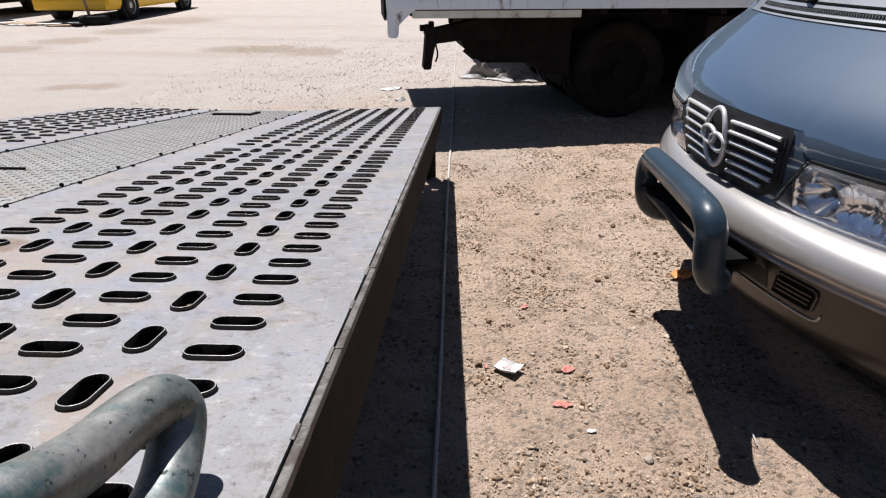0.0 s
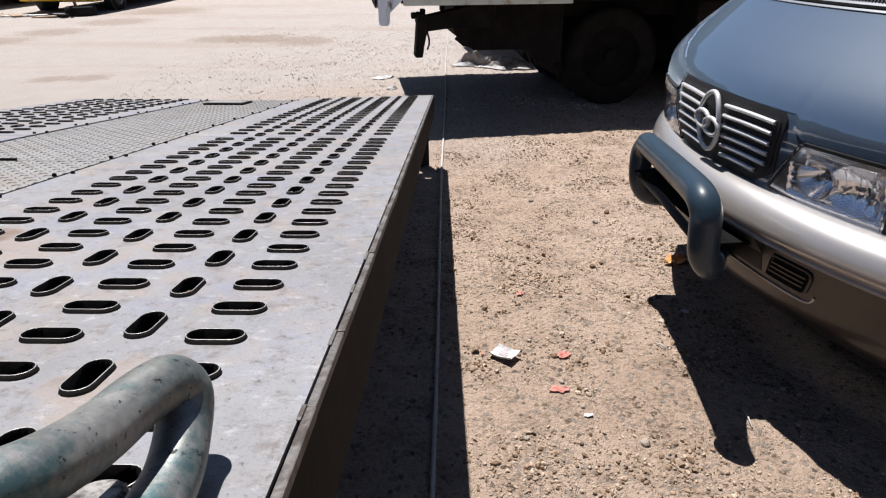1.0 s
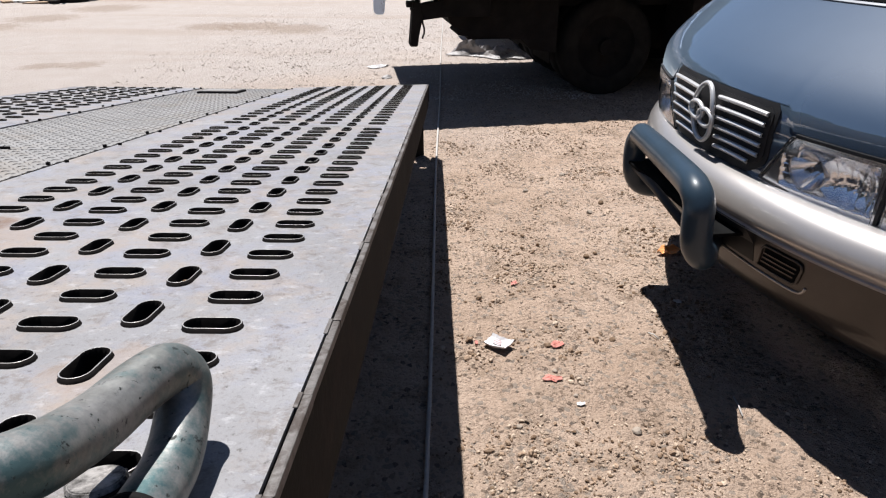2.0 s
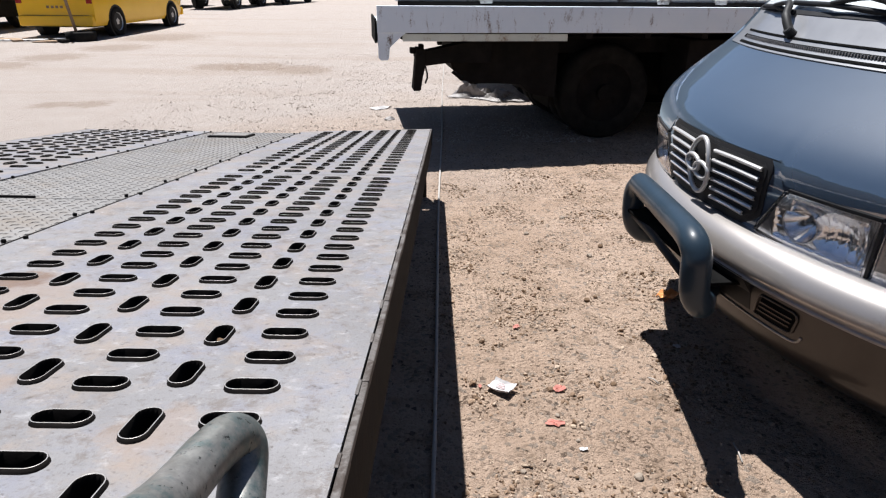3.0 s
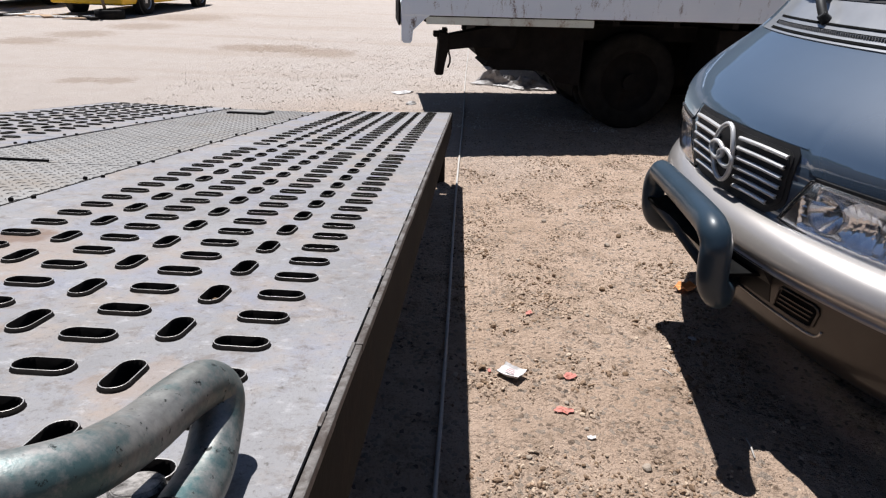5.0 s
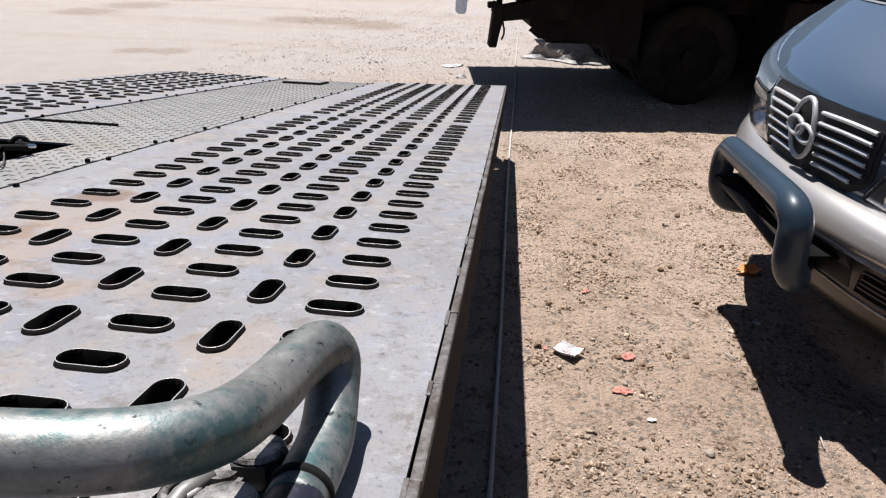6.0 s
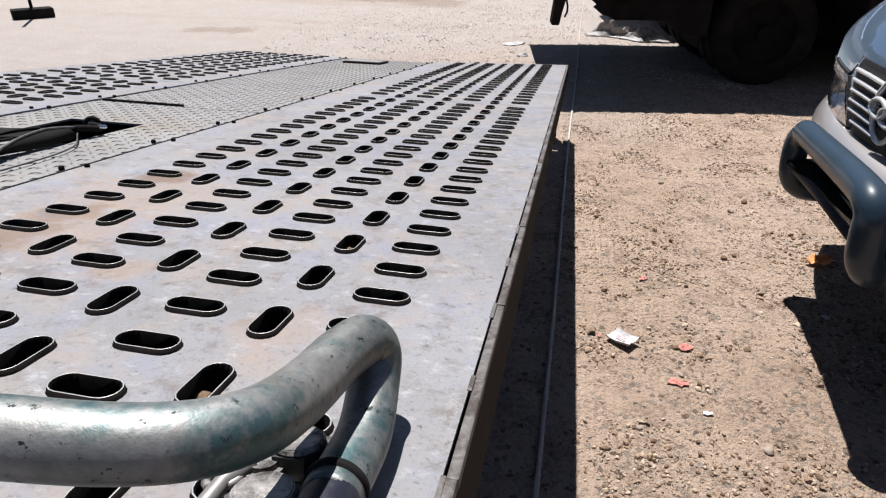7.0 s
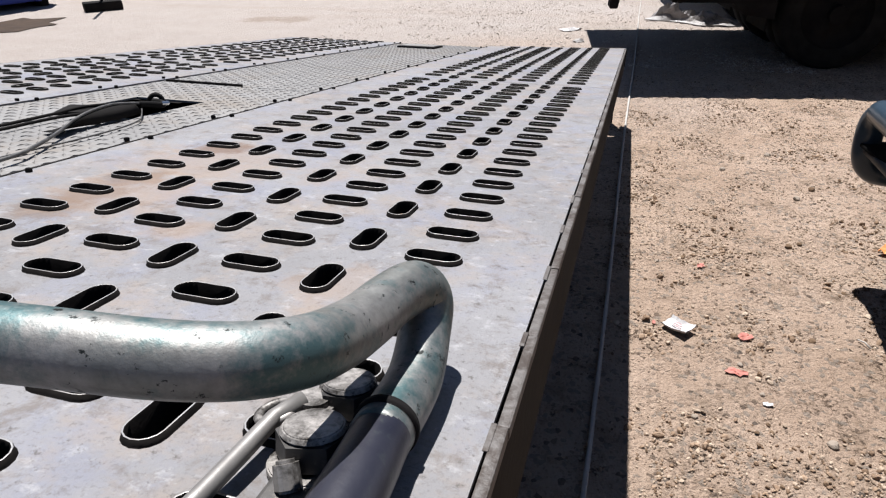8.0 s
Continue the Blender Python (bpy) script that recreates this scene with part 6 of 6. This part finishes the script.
# ---------------------------------------------------------------- small things of the yard
def lying_tyre(x, y, label):
    t = thing("old_tyre", label, "tyre", Matrix.Translation((x, y, rise(x, y) + 0.105)) @ pose(0, 0, 0, 0, 90, 0))
    wheel(t, (0, 0, 0), 0.33, 0.22, 1, M_BLACK, label="worn tyre")
    return t


lying_tyre(-8.45, 14.95, "old black tyre lying flat behind the yellow van")
post = tube_mesh("wooden_post", [(-8.50, 14.9, rise(-8.5, 14.9) + 0.05), (-8.68, 14.95, 1.2), (-8.75, 15.0, 2.1)], 0.035, M_WOOD, 10)
tagged(new("wooden_post", post), "brown wooden post standing in an old tyre", "post")
guy = tube_mesh("slack_rope", smooth_path([(-11.6, 14.6, rise(-11.6, 14.6) + 0.02), (-10.9, 14.6, 0.62), (-10.1, 14.7, 1.05), (-8.8, 14.95, 1.95)], 8), 0.015, M_ROPE, 8)
tagged(new("slack_rope", guy), "pale slack rope hanging from the wooden post", "rope")
rnd = random.Random(21)
for k in range(9):
    x, y = rnd.uniform(-11.2, -8.5), rnd.uniform(14.5, 15.3)
    l, w = rnd.uniform(0.2, 0.6), rnd.uniform(0.06, 0.18)
    bm = box_bm(-l, l, -w, w, 0, rnd.uniform(0.02, 0.06), 0.006)
    p = part("board", bm, rnd.choice([M_WOOD, M_GREYPAINT, M_DARKSTEEL]), None)
    p.matrix_world = pose(x, y, rise(x, y), 0, rnd.uniform(-3, 3), rnd.uniform(0, 180))
    tagged(p, "scrap board lying on the ground behind the van", "board", "scrap boards")
base = thing("post_base", "dark heavy post base with a thin pole on the gravel", "post", pose(-7.66, 7.6, rise(-7.66, 7.6), 0, 0, 50))
part("foot", box_bm(-0.26, 0.26, -0.12, 0.12, 0, 0.13, 0.02), M_DARKSTEEL, base)
part("pole", cyl_bm((0, 0, 0.12), (0.02, 0, 2.2), 0.022, seg=14), M_DARKSTEEL, base, "thin dark pole")
skip = thing("blue_skip", "deep blue metal skip at the yard's edge", "skip", pose(-9.8, 7.2, rise(-9.8, 7.2), 0, 0, 72.8))
part("body", box_bm(-1.0, 1.0, -0.7, 0.7, 0.08, 1.1, 0.03), M_BLUE, skip)
for x in (-0.7, 0, 0.7):
    part("rib", box_bm(x - 0.04, x + 0.04, -0.75, -0.69, 0.08, 1.1, 0.01), M_BLUE, skip)
for x in (-0.8, 0.8):
    part("skid", box_bm(x - 0.06, x + 0.06, -0.7, 0.7, 0, 0.09, 0.01), M_DARKSTEEL, skip)


def flat_scrap(name, x, y, r, material, label, cat, seed, lift=0.004, stretch=1.0, turn=0.0, crumple=0.01, n=14):
    """A thin crumpled scrap with an uneven outline and a little thickness."""
    rnd = random.Random(seed)
    rim = [r * rnd.uniform(0.65, 1.1) for _ in range(n)]
    c, s = math.cos(turn), math.sin(turn)
    verts, faces = [], []
    for k in (0, 1):
        for ring, t in enumerate((0.0, 0.5, 1.0)):
            for i in range(n if ring else 1):
                a = 2 * math.pi * i / n
                px, py = rim[i] * t * math.cos(a) * stretch, rim[i] * t * math.sin(a) / stretch
                z = lift + crumple * rnd.random() if not k else 0
                X, Y = x + px * c - py * s, y + px * s + py * c
                if k:
                    q = verts[len(verts) - (1 + 2 * n)]
                    verts.append((q[0], q[1], q[2] - 0.002))
                else:
                    verts.append((X, Y, ground_z(X, Y) + z))
    h = 1 + 2 * n
    for k in (0, 1):
        o = k * h
        for i in range(n):
            i2 = (i + 1) % n
            faces += [(o, o + 1 + i, o + 1 + i2), (o + 1 + i, o + 1 + n + i, o + 1 + n + i2, o + 1 + i2)]
    for i in range(n):
        i2 = (i + 1) % n
        faces.append((1 + n + i, h + 1 + n + i, h + 1 + n + i2, 1 + n + i2))
    return tagged(new(name, fix(mesh_of(name, verts, faces, material))), label, cat)


# white wrapper with faint printed bars
wr = thing("wrapper", "crumpled white paper wrapper with pink print on the gravel", "litter", pose(0.322, 1.402, ground_z(0.32, 1.40) + 0.004, 0, 0, -38))
bm = bmesh.new()
bmesh.ops.create_grid(bm, x_segments=10, y_segments=8, size=0.5)
for v in bm.verts:
    x, y = v.co.x, v.co.y
    v.co = Vector((x * 0.100, y * 0.072, 0.008 + 0.016 * (x + 0.2) ** 2 * 2 + 0.006 * noise.noise((x * 5, y * 5, 1)) + 0.010 * (abs(y) > 0.42)))
bmesh.ops.solidify(bm, geom=bm.faces[:], thickness=0.004)
part("paper", bm, M_PAPER, wr)
for k in range(3):
    part("print_bar", box_bm(-0.020, 0.020 - 0.006 * k, -0.012 + 0.011 * k, -0.007 + 0.011 * k, 0.0155, 0.0165), M_PINK, wr)
for i, (x, y, r, mm, lab) in enumerate(((0.503, 1.196, 0.032, M_REDLITTER, "faded red plastic scrap on the gravel"), (0.555, 1.412, 0.026, M_REDLITTER, "thin faded red scrap on the gravel"),
                                        (0.433, 1.892, 0.022, M_REDLITTER, "tiny red scrap on the gravel"), (0.238, 1.42, 0.010, M_REDLITTER, "tiny red scrap on the gravel"),
                                        (1.132, 1.735, 0.018, M_PAPER, "small white shard in the van's shadow"), (0.58, 1.05, 0.014, M_PAPER, "pale flat shard on the gravel"),
                                        (-0.72, 7.30, 0.11, M_PAPER, "pale paper scrap on the far gravel"), (-0.553, 6.70, 0.075, M_BAG, "crumpled pale scrap on the far gravel"))):
    flat_scrap("litter", x, y, r, mm, lab, "litter", 40 + i, 0.005, 1.3, 0.6 * i, r * 0.25)
flat_scrap("orange_peel", 1.252, 2.225, 0.055, M_ORANGE, "crumpled orange scrap beside the van's bull bar", "litter", 60, 0.012, 1.3, 0.4, 0.03)
for (xa, ya), (xb, yb) in (((1.12, 1.10), (1.11, 1.00)), ((0.93, 1.48), (0.96, 1.44))):
    tagged(new("twig", tube_mesh("twig", [(xa, ya, ground_z(xa, ya) + 0.006), ((xa + xb) / 2, (ya + yb) / 2, ground_z(xa, ya) + 0.012), (xb, yb, ground_z(xb, yb) + 0.006)], 0.003, M_ROPE, 6)),
           "thin pale twig on the gravel", "twig")


def stone(x, y, r, seed, material=M_STONE):
    rnd = random.Random(seed)
    bm = bmesh.new()
    bmesh.ops.create_icosphere(bm, subdivisions=2, radius=r)
    for v in bm.verts:
        v.co *= 1 + 0.35 * noise.noise(v.co / r * 0.9 + Vector((seed, 0, 0)))
        v.co.z *= 0.65
    me = bpy.data.meshes.new("stone")
    bm.to_mesh(me)
    bm.free()
    me.materials.append(material)
    ob = new("stone", me)
    ob.location = (x, y, ground_z(x, y) + r * 0.35)
    ob.rotation_euler = (0, 0, rnd.uniform(0, 6))
    return tagged(ob, "rough loose stone on the gravel", "stone", "loose stones")


for i, (x, y, r) in enumerate(((0.74, 0.93, 0.017), (0.57, 1.10, 0.009), (0.82, 2.18, 0.016), (0.52, 1.245, 0.010), (0.87, 2.21, 0.012), (0.95, 2.75, 0.016), (0.70, 1.9, 0.010), (0.78, 1.45, 0.013),
                               (0.42, 2.5, 0.012), (1.05, 2.9, 0.018), (0.36, 0.95, 0.010), (0.62, 3.1, 0.015), (0.25, 1.9, 0.009), (0.9, 3.4, 0.02))):
    stone(x, y, r, i + 1, M_CLOD if i in (2, 4, 7, 9) else M_STONE)

# lumps added in three slots in place of sunlit spots seen inside
for i, (x, y) in enumerate(((-0.236, 0.086), (-0.232, -0.288), (-0.412, 0.090))):
    ob = stone(x, y, 0.0095, 60 + i, M_CLOD)
    ob.matrix_world = BED @ Matrix.Translation((x, y, -0.016)) @ Matrix.Rotation(0.7 * i, 4, "Z")
    tagged(ob, "small dark lump added in a slot for a sunlit spot", "stone", "stones in the slots")

# flat dark brown patch with an uneven outline
flat_scrap("oil_stain", -8.05, 6.1, 0.75, M_DARKPATCH, "dark brown patch on the ground near the skip", "stain", 77, 0.006, 1.2, 1.2, 0.004, 20)

# crumpled plastic sheet behind the flatbed truck
bm = bmesh.new()
bmesh.ops.create_grid(bm, x_segments=34, y_segments=16, size=0.5)
for v in bm.verts:
    x, y = v.co.x, v.co.y
    e = max(0.0, 1 - (2 * abs(x)) ** 3) * max(0.0, 1 - (2 * abs(y)) ** 2)
    fold = abs(noise.noise((x * 5 + y * 3, y * 7, 2))) + 0.5 * abs(noise.noise((x * 13, y * 10, 5)))
    v.co = Vector((x * 1.0 + 0.10 * noise.noise((x * 3, y * 5, 7)), y * 0.36 * (0.7 + 0.6 * noise.noise((x * 3, 1, 4)) ) + 0.14 * x + 0.06 * noise.noise((x * 4, y * 4, 3)), 0.008 + e * (0.04 + 0.17 * fold + 0.10 * (x < -0.2))))
bmesh.ops.solidify(bm, geom=bm.faces[:], thickness=0.006)
bag = part("plastic_sheet", bm, M_BAG, None, smooth=False)
bag.matrix_world = pose(0.66, 7.98, rise(0.66, 7.98), 0, 0, -30)
tagged(bag, "crumpled grubby plastic sheet lying behind the truck wheels", "plastic sheet")
